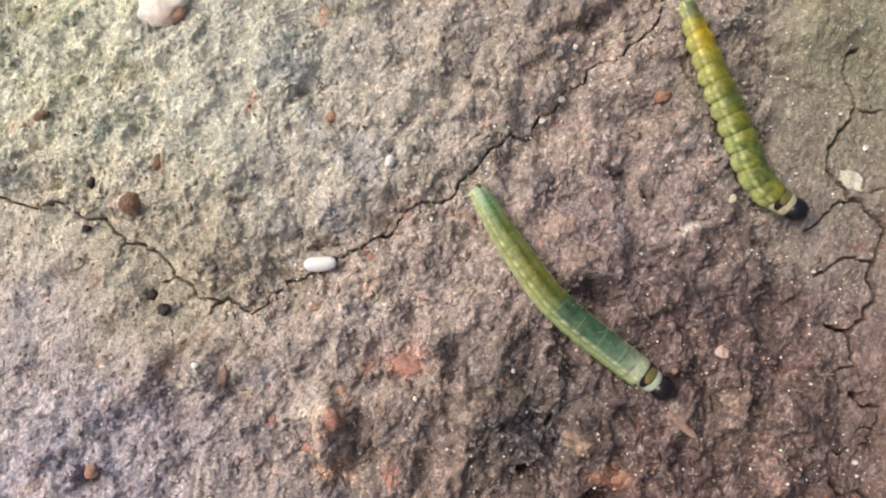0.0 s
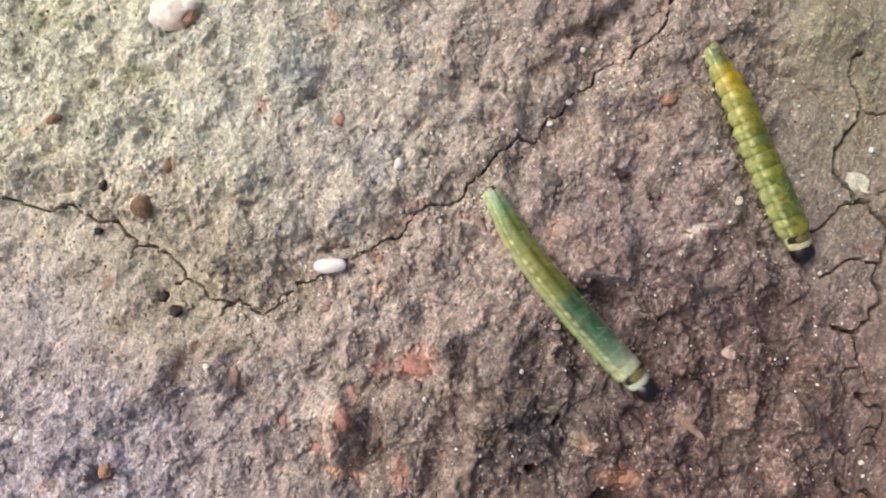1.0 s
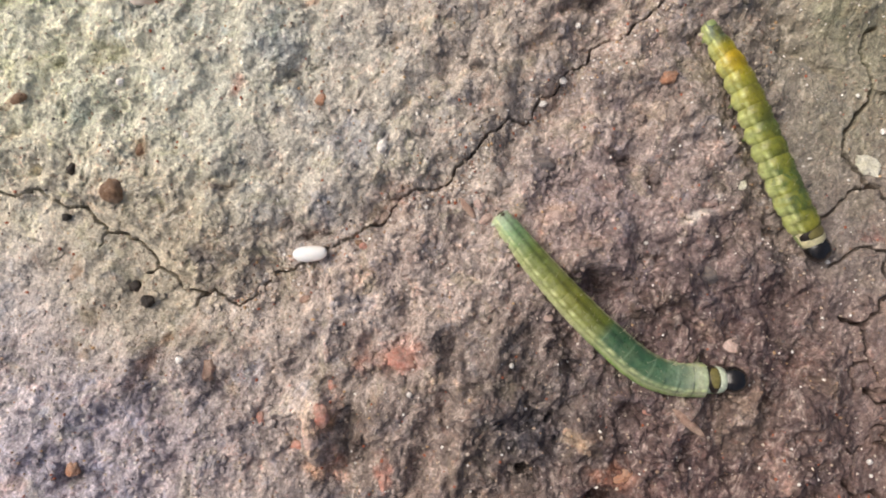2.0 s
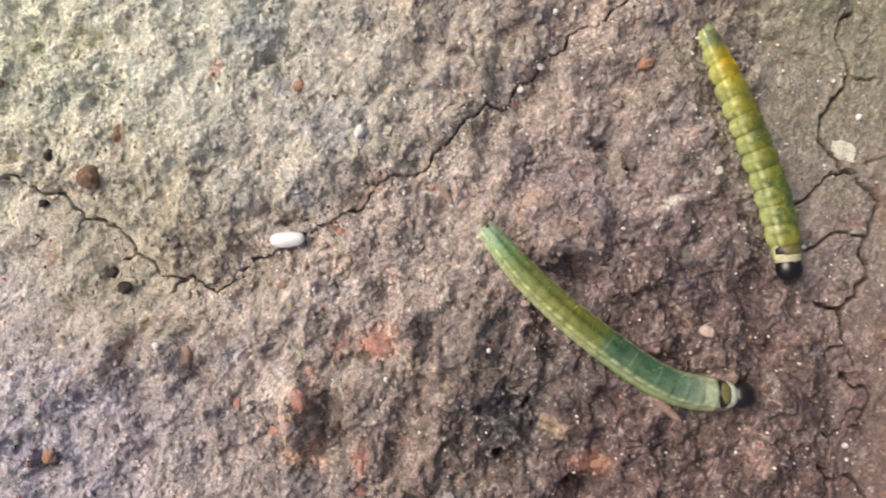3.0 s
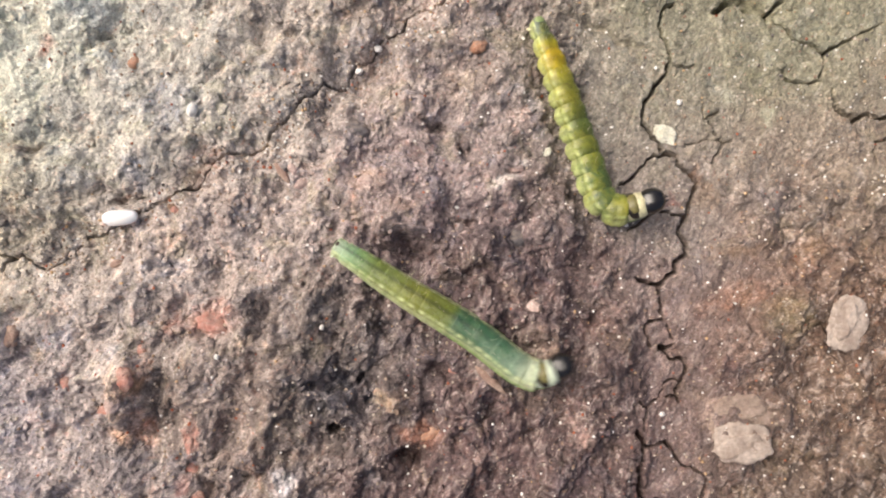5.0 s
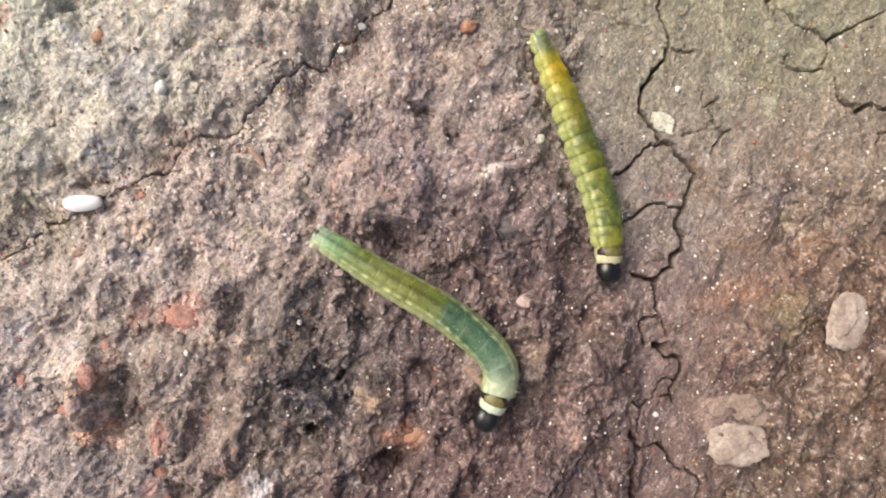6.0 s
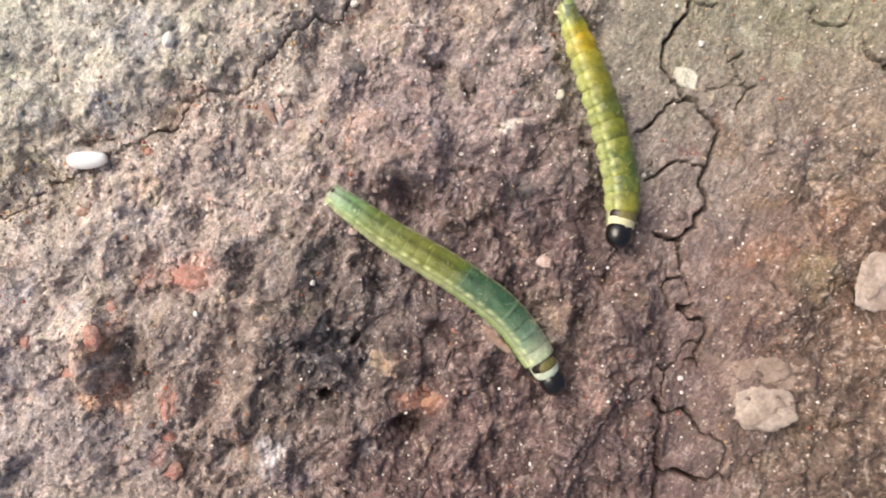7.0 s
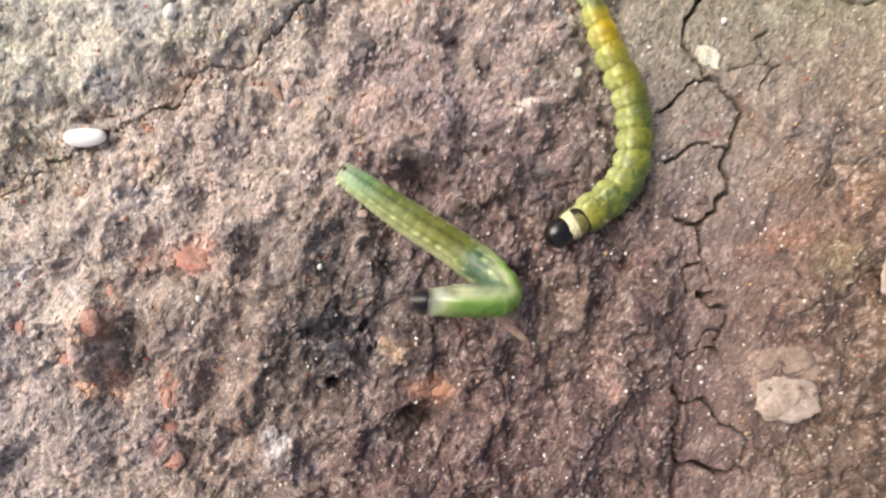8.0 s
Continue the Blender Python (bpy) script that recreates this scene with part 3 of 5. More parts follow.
stain_or_shading(-7.6, 1.2, 2.4, 1.6, 0, (0.406, 0.309, 0.264), 0.4)
stain_or_shading(-28.6, 2.1, 1.8, 0.88, 0, (0.175, 0.144, 0.12), 0.55)
stain_or_shading(-27.1, 1.6, 0.48, 0.72, -30, (0.329, 0.184, 0.085), 0.6)
stain_or_shading(-16.9, 0.4, 0.8, 0.64, 0, (0.152, 0.135, 0.149), 0.6)
stain_or_shading(-18.2, 2.4, 1.2, 0.88, -30, (0.168, 0.144, 0.162), 0.6)
stain_or_shading(-16.7, 7.3, 1.6, 0.4, 0, (0.168, 0.107, 0.079), 0.6)
stain_or_shading(-17.7, 6.3, 0.24, 1.6, 0, (0.659, 0.608, 0.459), 0.5)
stain_or_shading(-32.8, -9.3, 0.56, 0.4, 0, (0.897, 0.92, 0.919), 0.8)
stain_or_shading(-30.7, -13.2, 1.6, 0.8, 0, (0.556, 0.36, 0.295), 0.5)
stain_or_shading(-29.4, -10.8, 0.56, 0.32, 0, (0.049, 0.045, 0.085), 0.7)
stain_or_shading(-32.2, -1.2, 2.4, 1.2, 0, (0.481, 0.463, 0.459), 0.4)
stain_or_shading(24.6, 18.8, 2.0, 1.4, 0, (0.329, 0.334, 0.209), 0.5)
stain_or_shading(19.8, 16.8, 2.0, 1.4, 0, (0.221, 0.191, 0.149), 0.5)
stain_or_shading(16.0, -2.7, 1.6, 1.2, 0, (0.406, 0.286, 0.238), 0.4)
stain_or_shading(18.2, 4.3, 2.4, 2.0, 0, (0.185, 0.126, 0.113), 0.5)
stain_or_shading(6.1, 12.5, 2.4, 1.0, 30, (0.329, 0.242, 0.19), 0.4)
stain_or_shading(12.9, 12.0, 2.4, 1.6, 0, (0.329, 0.255, 0.198), 0.4)
stain_or_shading(15.4, 5.0, 1.16, 0.39, 15, (0.813, 0.76, 0.705), 0.7)
stain_or_shading(16.9, 6.1, 0.46, 0.35, 0, (0.813, 0.777, 0.745), 0.7)
stain_or_shading(16.7, 8.9, 1.23, 1.00, -20, (0.556, 0.444, 0.4), 0.55)
stain_or_shading(6.2, 5.1, 1.47, 0.85, 0, (0.624, 0.444, 0.345), 0.6)
# A narrow hollow and a pit with their shade painted in.
stain_or_shading(10.5, 8.9, 1.16, 0.35, -15, (0.076, 0.057, 0.048), 0.7)
stain_or_shading(12.6, 7.4, 0.62, 0.54, 0, (0.076, 0.053, 0.045), 0.7)
stain_or_shading(8.0, 3.4, 1.16, 0.69, 0, (0.329, 0.222, 0.183), 0.5)
stain_or_shading(5.3, 3.1, 0.31, 1.16, 0, (0.624, 0.444, 0.32), 0.5)
stain_or_shading(7.6, 2.1, 1.93, 0.85, -10, (0.463, 0.371, 0.32), 0.5)
stain_or_shading(15.9, 1.1, 1.08, 0.77, 0, (0.105, 0.09, 0.098), 0.6)
stain_or_shading(12.6, 2.1, 1.54, 0.35, 10, (0.087, 0.064, 0.059), 0.6)
stain_or_shading(14.6, 2.8, 1.16, 0.39, 5, (0.168, 0.144, 0.149), 0.5)
stain_or_shading(21.1, 0.3, 1.93, 1.16, 0, (0.124, 0.085, 0.079), 0.45)
stain_or_shading(9.3, 11.3, 1.16, 0.77, 0, (0.406, 0.36, 0.32), 0.4)
stain_or_shading(10.7, 4.6, 1.93, 0.96, 0, (0.196, 0.177, 0.19), 0.45)


def tint(x, y):
    """The colour of the soil: broad colours, light falloff included, that run into one another, with ragged stains and
    painted shading on top.
    """
    wx = x + 1.6 * ripple(x, y, 7.5, 22) + 0.9 * ripple(x, y, 3.0, 1) + 0.4 * ripple(x, y, 1.1, 2)
    wy = y + 1.6 * ripple(x, y, 7.5, 23) + 0.9 * ripple(x, y, 3.0, 3) + 0.4 * ripple(x, y, 1.1, 4)
    made, total = np.zeros((len(x), 3)), np.zeros(len(x))
    for cx, cy, colour in COLOURS:
        weight = np.exp(-((wx - cx) ** 2 + (wy - cy) ** 2) / (2 * 3.8**2)) + 2e-5 + 1e-4 / (1 + ((wx - cx) ** 2 + (wy - cy) ** 2) / 400)
        made, total = made + weight[:, None] * np.array(colour), total + weight
    made = made / total[:, None]
    sx = x + 0.50 * ripple(x, y, 1.9, 5) + 0.32 * ripple(x, y, 0.8, 6) + 0.16 * ripple(x, y, 0.35, 7)
    sy = y + 0.50 * ripple(x, y, 1.9, 8) + 0.32 * ripple(x, y, 0.8, 9) + 0.16 * ripple(x, y, 0.35, 10)
    for cx, cy, a, b, turn, colour, much in STAINS_AND_SHADING:
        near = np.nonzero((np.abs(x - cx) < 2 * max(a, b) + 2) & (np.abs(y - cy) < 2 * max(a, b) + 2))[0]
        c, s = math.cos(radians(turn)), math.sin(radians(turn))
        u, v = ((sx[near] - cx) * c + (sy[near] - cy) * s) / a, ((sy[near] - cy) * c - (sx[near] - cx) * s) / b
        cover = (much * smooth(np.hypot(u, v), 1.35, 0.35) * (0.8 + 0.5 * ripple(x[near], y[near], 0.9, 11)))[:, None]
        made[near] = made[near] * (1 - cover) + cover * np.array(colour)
    return np.c_[np.clip(made, 0.01, 0.95), np.ones(len(x))]


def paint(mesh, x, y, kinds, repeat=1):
    """Write the soil's colour with its painted shading, and where it is smooth, on a mesh."""
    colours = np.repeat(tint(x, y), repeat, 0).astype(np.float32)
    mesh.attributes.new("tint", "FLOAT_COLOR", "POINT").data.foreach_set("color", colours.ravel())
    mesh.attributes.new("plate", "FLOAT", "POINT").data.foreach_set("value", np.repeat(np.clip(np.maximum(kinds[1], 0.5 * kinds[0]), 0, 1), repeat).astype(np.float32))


def zones(x, y):
    """How far each kind of surface reaches at a place."""
    wx, wy = x + 2.6 * ripple(x, y, 9.5, 22) + 1.1 * ripple(x, y, 4.0, 1) + 0.4 * ripple(x, y, 1.2, 2), y + 1.8 * ripple(x, y, 8.5, 23) + 1.1 * ripple(x, y, 4.0, 3) + 0.4 * ripple(x, y, 1.2, 4)
    knots = sorted(LONG_WEST + LONG_MIDDLE + LONG_EAST)
    over = wy - 1.4 * ripple(x, y, 8.5, 23) - np.interp(wx, [k[0] for k in knots], [k[1] for k in knots])
    near = smooth(np.hypot(wx - 4, wy - 1) + 14 * ripple(x, y, 40.0, 5), 95.0, 50.0)
    close = smooth(np.hypot(x, y), 260.0, 120.0)
    mixed = (smooth(ripple(x, y, 34.0, 7) + 0.4 * ripple(x, y, 11.0, 8), -0.3, 0.4) * close + 0.45 * (1 - close)) * (1 - near)
    upper = smooth(over, -1.5, 4.5) * smooth(wx, 24.0, 15.0)
    plate = smooth(wx - 0.6 * smooth(wy, 2.0, -3.0), 20.6, 23.6) * smooth(wx + 0.25 * np.abs(wy + 3), 36.0, 31.0)
    plate = np.maximum(plate, smooth(wx, 21.5, 24.0) * smooth(wy, 2.0, 6.0))
    west = smooth(wx, -11.0, -14.0) * smooth(over, 0.3, -0.3) * smooth(wy - 0.10 * (wx + 20), -6.5, -1.5)
    plate = np.maximum(plate * smooth(over, 6, 3), 0.72 * west)
    blue = smooth(wx + 0.7 * (wy + 8), -4.0, -22.0) * smooth(over, 0.0, -2.0) * (1 - west)
    grey_olive = np.maximum(smooth(over, -2.5, 9.0) * smooth(wx, 26.0, 12.0) * near, mixed)
    rust = smooth(wx, 28.5, 31.0) * smooth(wy, 6.0, 0.0)
    upper, plate, blue, rust = np.maximum(upper * near, mixed), plate * near, blue * near, rust * near
    damp = smooth(wx - 0.5 * wy, -5.0, 11.0) * (1 - smooth(over, -9.0, -1.0)) * smooth(wy, 9.0, -2.0) * near + 0.3 * (1 - near)
    return upper, plate, blue, rust, damp, grey_olive, over


def relief(x, y):
    """The height of the soil in millimetres without cracks and grit, and the zones."""
    upper, plate, blue, rust, damp, grey_olive, over = zones(x, y)
    slab = np.clip(1 - upper - plate - blue, 0, 1)
    z = 0.35 * upper - 0.25 * plate + 0.45 * blue + 0.15 * slab + 0.45 * np.exp(-(((x - 7) / 13) ** 2 + ((y + 8) / 7) ** 2))
    z = z - 0.55 * np.exp(-(((over + 0.2) / 2.4) ** 2)) * smooth(x, 16, 12) * smooth(x, -30, -20)
    z = z + 0.35 * ripple(x, y, 9.0, 5) * (1 - 0.6 * plate) * smooth(np.hypot(x, y), 260.0, 120.0)
    hx = x + 0.45 * ripple(x, y, 1.7, 9) + 0.28 * ripple(x, y, 0.8, 10) + 0.10 * ripple(x, y, 0.35, 11)
    hy = y + 0.45 * ripple(x, y, 1.7, 12) + 0.28 * ripple(x, y, 0.8, 13) + 0.10 * ripple(x, y, 0.35, 14)
    for cx, cy, a, b, turn, height in HUMPS:
        c, s = math.cos(radians(turn)), math.sin(radians(turn))
        u, v = ((hx - cx) * c + (hy - cy) * s) / a, ((hy - cy) * c - (hx - cx) * s) / b
        z = z + height * np.exp(-((u * u + v * v) ** (0.9 if height > 0 else 1.3)))
    return z, (grey_olive, plate, blue, rust, damp, slab)


def grit(x, y, kinds):
    """Lumps, pits and crumbs of the crust."""
    upper, plate, blue, rust, damp, slab = kinds
    rough = (1.0 - 0.74 * np.clip(plate, 0, 1) - 0.14 * upper) * (1 - 0.30 * rust) * smooth(np.hypot(x, y), 260.0, 120.0)
    wx, wy = x + 0.45 * ripple(x, y, 1.9, 6) + 0.16 * ripple(x, y, 0.6, 17), y + 0.45 * ripple(x, y, 1.9, 7) + 0.16 * ripple(x, y, 0.6, 18)
    lean = radians(62)
    sx, sy = 0.55 * (wx * math.cos(lean) + wy * math.sin(lean)), wy * math.cos(lean) - wx * math.sin(lean)
    z = 0.95 * ripple(wx, wy, 4.2, 19) + 0.65 * ripple(wx, wy, 2.3, 8) + 0.34 * ripple(wx, wy, 1.3, 9)
    z = z + 0.16 * (0.35 - np.abs(ripple(sx, sy, 1.3, 3))) + 0.14 * (0.35 - np.abs(ripple(wx, wy, 0.75, 10)))  # folded crests
    z = z + (0.16 * ripple(sx, sy, 0.80, 21) + 0.12 * ripple(wx, wy, 0.50, 11) + 0.09 * ripple(wx, wy, 0.29, 4)) * (1 + 0.9 * ripple(x, y, 3.1, 2))
    z = z - 0.75 * smooth(ripple(wx, wy, 2.6, 12), 0.35, 0.95) - 0.35 * smooth(ripple(wx, wy, 1.2, 13), 0.50, 0.85)
    z = z + 0.30 * smooth(ripple(wx, wy, 1.6, 20), 0.20, 0.95)
    return z * rough * (0.80 + 0.40 * damp) + 0.03 * ripple(x, y, 0.5, 15) + 0.035 * ripple(x, y, 0.25, 16)


def broken(knots, seed):
    """A crack's line, with small kinks between its knots."""
    rng, line = np.random.RandomState(seed), [np.array(k, float) for k in knots]
    for kink in (0.10, 0.10):
        finer = []
        for a, b in zip(line, line[1:]):
            side = np.array([a[1] - b[1], b[0] - a[0]])
            finer += [a, (a + b) / 2 + side * rng.uniform(-kink, kink)]
        line = finer + [line[-1]]
    return line


def crack_depth(x, y):
    """How far the cracks sink the sheet, in millimetres."""
    sunk, wobble = np.zeros_like(x), 0.92 + 0.45 * ripple(x, y, 1.1, 16) + 0.45 * ripple(x, y, 0.38, 6)
    x, y = x + 0.09 * ripple(x, y, 0.55, 3) + 0.05 * ripple(x, y, 0.25, 8), y + 0.09 * ripple(x, y, 0.55, 4) + 0.05 * ripple(x, y, 0.25, 9)
    for number, (half, depth, knots) in enumerate(CRACKS):
        line = broken(knots, number)
        low, high = np.min(line, 0) - 0.6, np.max(line, 0) + 0.6
        near = np.nonzero((x > low[0]) & (x < high[0]) & (y > low[1]) & (y < high[1]))[0]
        if not len(near):
            continue
        px, py, far = x[near], y[near], np.full(len(near), 9.0)
        for a, b in zip(line, line[1:]):
            way = b - a
            k = np.clip(((px - a[0]) * way[0] + (py - a[1]) * way[1]) / (way @ way + 1e-9), 0, 1)
            far = np.minimum(far, np.hypot(px - a[0] - k * way[0], py - a[1] - k * way[1]))
        wide = np.maximum((1.10 if number < 6 else 1.40 + 1.0 * max(0.0, half - 0.07)) * half * wobble[near], 0.050 if number < 6 else 0.040 if half > 0.055 else 0.024)
        cut = (3.8 if number < 6 else 3.4 * min(1.0, half / 0.075)) * depth * smooth(far, wide + (0.042 if half > 0.06 else 0.028), wide * 0.5) - 0.03 * np.exp(-((far / 0.45) ** 2))
        sunk[near] = np.where(np.abs(cut) > np.abs(sunk[near]), cut, sunk[near])
    return sunk


def level(x, y):
    """The mean height of the soil at a place, in millimetres."""
    return float(relief(np.array([float(x)]), np.array([float(y)]))[0][0])


def surface(x, y):
    """The exact height of the soil at a place, in millimetres."""
    px, py = np.array([float(x)]), np.array([float(y)])
    z, kinds = relief(px, py)
    return float((z + grit(px, py, kinds) - crack_depth(px, py))[0])


def lines(low, high, step):
    """Even steps from low to high, and ever wider ones far beyond what is in view."""
    inner, outer, reach = np.arange(low, high, step), [], step
    while sum(outer) < 6.0e4:
        reach = reach * 1.2
        outer.append(reach)
    far = np.cumsum(outer)
    return np.concatenate([low - far[::-1], inner, inner[-1] + far])


def build_ground():
    xs, ys = lines(-37.0, 45.0, 0.072), lines(-22.0, 25.5, 0.072)
    x, y = (g.ravel() for g in np.meshgrid(xs, ys))
    z, kinds = relief(x, y)
    z = z + grit(x, y, kinds) - crack_depth(x, y)
    wide, deep = len(xs), len(ys)
    corner = (np.arange(deep - 1)[:, None] * wide + np.arange(wide - 1)[None]).ravel()
    quads = np.stack([corner, corner + 1, corner + wide + 1, corner + wide], 1).astype(np.int32)
    mesh = bpy.data.meshes.new("ground")
    mesh.vertices.add(len(x))
    mesh.vertices.foreach_set("co", (np.stack([x, y, z], 1) * MM).astype(np.float32).ravel())
    mesh.loops.add(quads.size)
    mesh.loops.foreach_set("vertex_index", quads.ravel())
    mesh.polygons.add(len(quads))
    mesh.polygons.foreach_set("loop_start", np.arange(0, quads.size, 4, dtype=np.int32))
    mesh.polygons.foreach_set("use_smooth", np.ones(len(quads), bool))
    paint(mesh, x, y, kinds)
    mesh.update(calc_edges=True)
    mesh.materials.append(SOIL)
    return tagged(new("ground", mesh), "rough mauve and olive crusted soil with thin drying cracks", "soil", kind="structure")


ground = build_ground()


# ---- making things ----
def part(name, bm, material, parent=None, label="", flat_faces=False):
    """One mesh object out of a bmesh written in millimetres, under a thing or a part."""
    bmesh.ops.scale(bm, vec=(MM, MM, MM), verts=bm.verts)
    for face in bm.faces:
        face.smooth = not flat_faces
    mesh = bpy.data.meshes.new(name)
    bm.to_mesh(mesh)
    bm.free()
    mesh.materials.append(material)
    made = new(name, mesh)
    made.parent = parent
    return tagged(made, label)


def lump(radius, shape, seed, uneven=0.25, size=1.0, fine=3):
    """A rounded stone: a ball with broad and small dents."""
    bm = bmesh.new()
    bmesh.ops.create_icosphere(bm, subdivisions=fine, radius=1.0)
    for v in bm.verts:
        n = v.co.normalized()
        dent = 0.30 * noise.noise(n * 8.0 + Vector((seed, seed, 2))) + noise.noise(n * 1.3 / size + Vector((seed * 3.1, seed, 0))) + 0.4 * noise.noise(n * 3.5 / size + Vector((seed, 7, seed)))
        v.co = n * (1 + uneven * dent) * radius
        v.co = Vector((v.co.x * shape[0], v.co.y * shape[1], v.co.z * shape[2]))
    return bm


def flake(wide, deep, thick, seed, ragged, layers=3):
    """A thin broken shard with an uneven rim and stepped layers on top."""
    bm, around = bmesh.new(), 56
    rings = []
    for level_, (grow, height) in enumerate([(0.96, -0.5), (1.0, 0.1), (0.97, 0.5), (0.80, 0.62), (0.60, 0.58), (0.40, 0.75), (0.18, 0.7)]):
        ring = []
        for n in range(around):
            a = 2 * math.pi * n / around
            rim = 1.0 + 0.30 * ragged * noise.noise((math.cos(a) * 1.4 + seed, math.sin(a) * 1.4, 2.0)) + 0.16 * ragged * noise.noise((math.cos(a) * 5, math.sin(a) * 6 + seed, 0))
            x, y = math.cos(a) * wide * rim * grow, math.sin(a) * deep * rim * grow
            step = 0.45 * round(layers * noise.noise((x * 0.4 + seed, y * 1.3, 0))) + 0.5 * noise.noise((x * 1.6, y * 1.6, seed))
            ring.append(bm.verts.new((x, y, thick * (height + (step if level_ > 2 else 0)))))
        rings.append(ring)
    for a, b in zip(rings, rings[1:]):
        for n in range(around):
            bm.faces.new((a[n], a[(n + 1) % around], b[(n + 1) % around], b[n]))
    bm.faces.new(rings[0][::-1])
    bm.faces.new(rings[-1])
    return bm


def settle(ob, x, y, sink, turn=(0, 0, 0)):
    """Lay a thing on the soil, its origin sunk by so many millimetres."""
    ob.matrix_world = pose(x * MM, y * MM, (surface(x, y) - sink) * MM, *turn)
    return ob


# ---- the caterpillars ----
def along(stops, s):
    """A value or colour between the stops of a list of (place, value)."""
    places = [p for p, _ in stops]
    values = np.array([v if isinstance(v, tuple) else (v,) for _, v in stops], float)
    return np.array([np.interp(s, places, column) for column in values.T])


def ring_piece(s, radius, half, stops, waist, grooves, stripe, pale, seam, strength):
    """One ring of the body, lying along x: rounded flanks, waisted ends, colour by place and height, shade painted in
    if strongly waisted.
    """
    bm, around, steps = bmesh.new(), 28, 12
    ink = bm.verts.layers.float_color.new("pigment_and_shade")
    spot = bm.verts.layers.float_vector.new("skin_place")
    rings = []
    for k in range(steps + 1):
        u = -1 + 2 * k / steps
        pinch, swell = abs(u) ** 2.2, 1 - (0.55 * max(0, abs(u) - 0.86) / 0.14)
        for at, depth in grooves:
            swell -= depth * math.exp(-(((u - at) / 0.10) ** 2))
        ring = []
        for n in range(around):
            a = 2 * math.pi * n / around  # 0: the back, up
            side = abs((a + math.pi) % (2 * math.pi) - math.pi)
            fold = 1 + 0.09 * math.exp(-(((side - 1.75) / 0.28) ** 2)) - 0.05 * math.exp(-(((side - 1.30) / 0.16) ** 2))
            r = radius * fold * (swell - waist * pinch * (0.75 + 1.2 * float(smooth(side, 0.5, 1.4))))
            v = bm.verts.new((u * half, r * math.sin(a), r * math.cos(a) * (0.90 if side < 1.57 else 0.82)))
            colour = along(stops, s + u * half / 21.0)
            colour = colour * (1 - (1 - stripe[1]) * smooth(side, stripe[0] * 1.5, stripe[0] * 0.6) * smooth(s, 0.80, 0.45))
            line = math.exp(-(((side - 0.95 - 0.05 * math.cos(2 * math.pi * u)) / 0.10) ** 2)) * min(1.2, max(0.35, 0.75 + 0.7 * noise.noise((s * 34.0 + u * half * 1.6, 3.0 * (a > math.pi), 5.0))))
            flank = smooth(side, 0.95, 1.35)
            rail = 0.14 * math.exp(-(((side - 0.48) / 0.17) ** 2)) * float(smooth(s, 0.62, 0.42)) if pale and strength < 0.5 and waist < 0.1 else 0.0
            colour = colour * (1 - rail) + rail * np.array((0.46, 0.52, 0.22))
            line = min(0.85, 0.85 * line)
            colour = colour * (1 - line) + line * np.array(pale) * 1.25 if pale else colour
            if pale:
                colour = colour * (1 - 0.7 * flank) + 0.7 * flank * np.array(pale)
            belly = float(smooth(side, 1.35, 1.75) * smooth(s, 0.42, 0.55)) if pale and waist < 0.1 else 0.0
            colour = colour * (1 - belly) + belly * np.array((0.17, 0.34, 0.05))
            if waist > 0.1:  # one flank greener, shade painted in; creases at ring ends painted darker
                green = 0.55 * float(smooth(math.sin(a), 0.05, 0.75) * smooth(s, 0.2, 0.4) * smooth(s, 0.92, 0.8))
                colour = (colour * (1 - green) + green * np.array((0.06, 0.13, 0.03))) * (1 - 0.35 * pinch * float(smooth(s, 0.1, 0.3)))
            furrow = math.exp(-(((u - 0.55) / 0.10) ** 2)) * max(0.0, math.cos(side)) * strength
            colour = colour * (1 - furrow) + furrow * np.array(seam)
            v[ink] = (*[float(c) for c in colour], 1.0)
            v[spot] = (s * 21.0 + u * half, v.co.y, v.co.z)
            ring.append(v)
        rings.append(ring)
    for a, b in zip(rings, rings[1:]):
        for n in range(around):
            bm.faces.new((a[n], b[n], b[(n + 1) % around], a[(n + 1) % around]))
    bm.faces.new(rings[0])
    bm.faces.new(rings[-1][::-1])
    return bm


def rounded(length, wide, tall, power=2.4):
    """A blunt capsule along x."""
    bm, around, steps, rings = bmesh.new(), 24, 12, []
    for k in range(1, steps):
        u = -math.cos(math.pi * k / steps)
        r = (1 - abs(u) ** power) ** (1 / power)
        rings.append([bm.verts.new((u * length, r * wide * math.sin(2 * math.pi * n / around), r * tall * math.cos(2 * math.pi * n / around))) for n in range(around)])
    for a, b in zip(rings, rings[1:]):
        for n in range(around):
            bm.faces.new((a[n], b[n], b[(n + 1) % around], a[(n + 1) % around]))
    bm.faces.new(rings[0])
    bm.faces.new(rings[-1][::-1])
    return bm


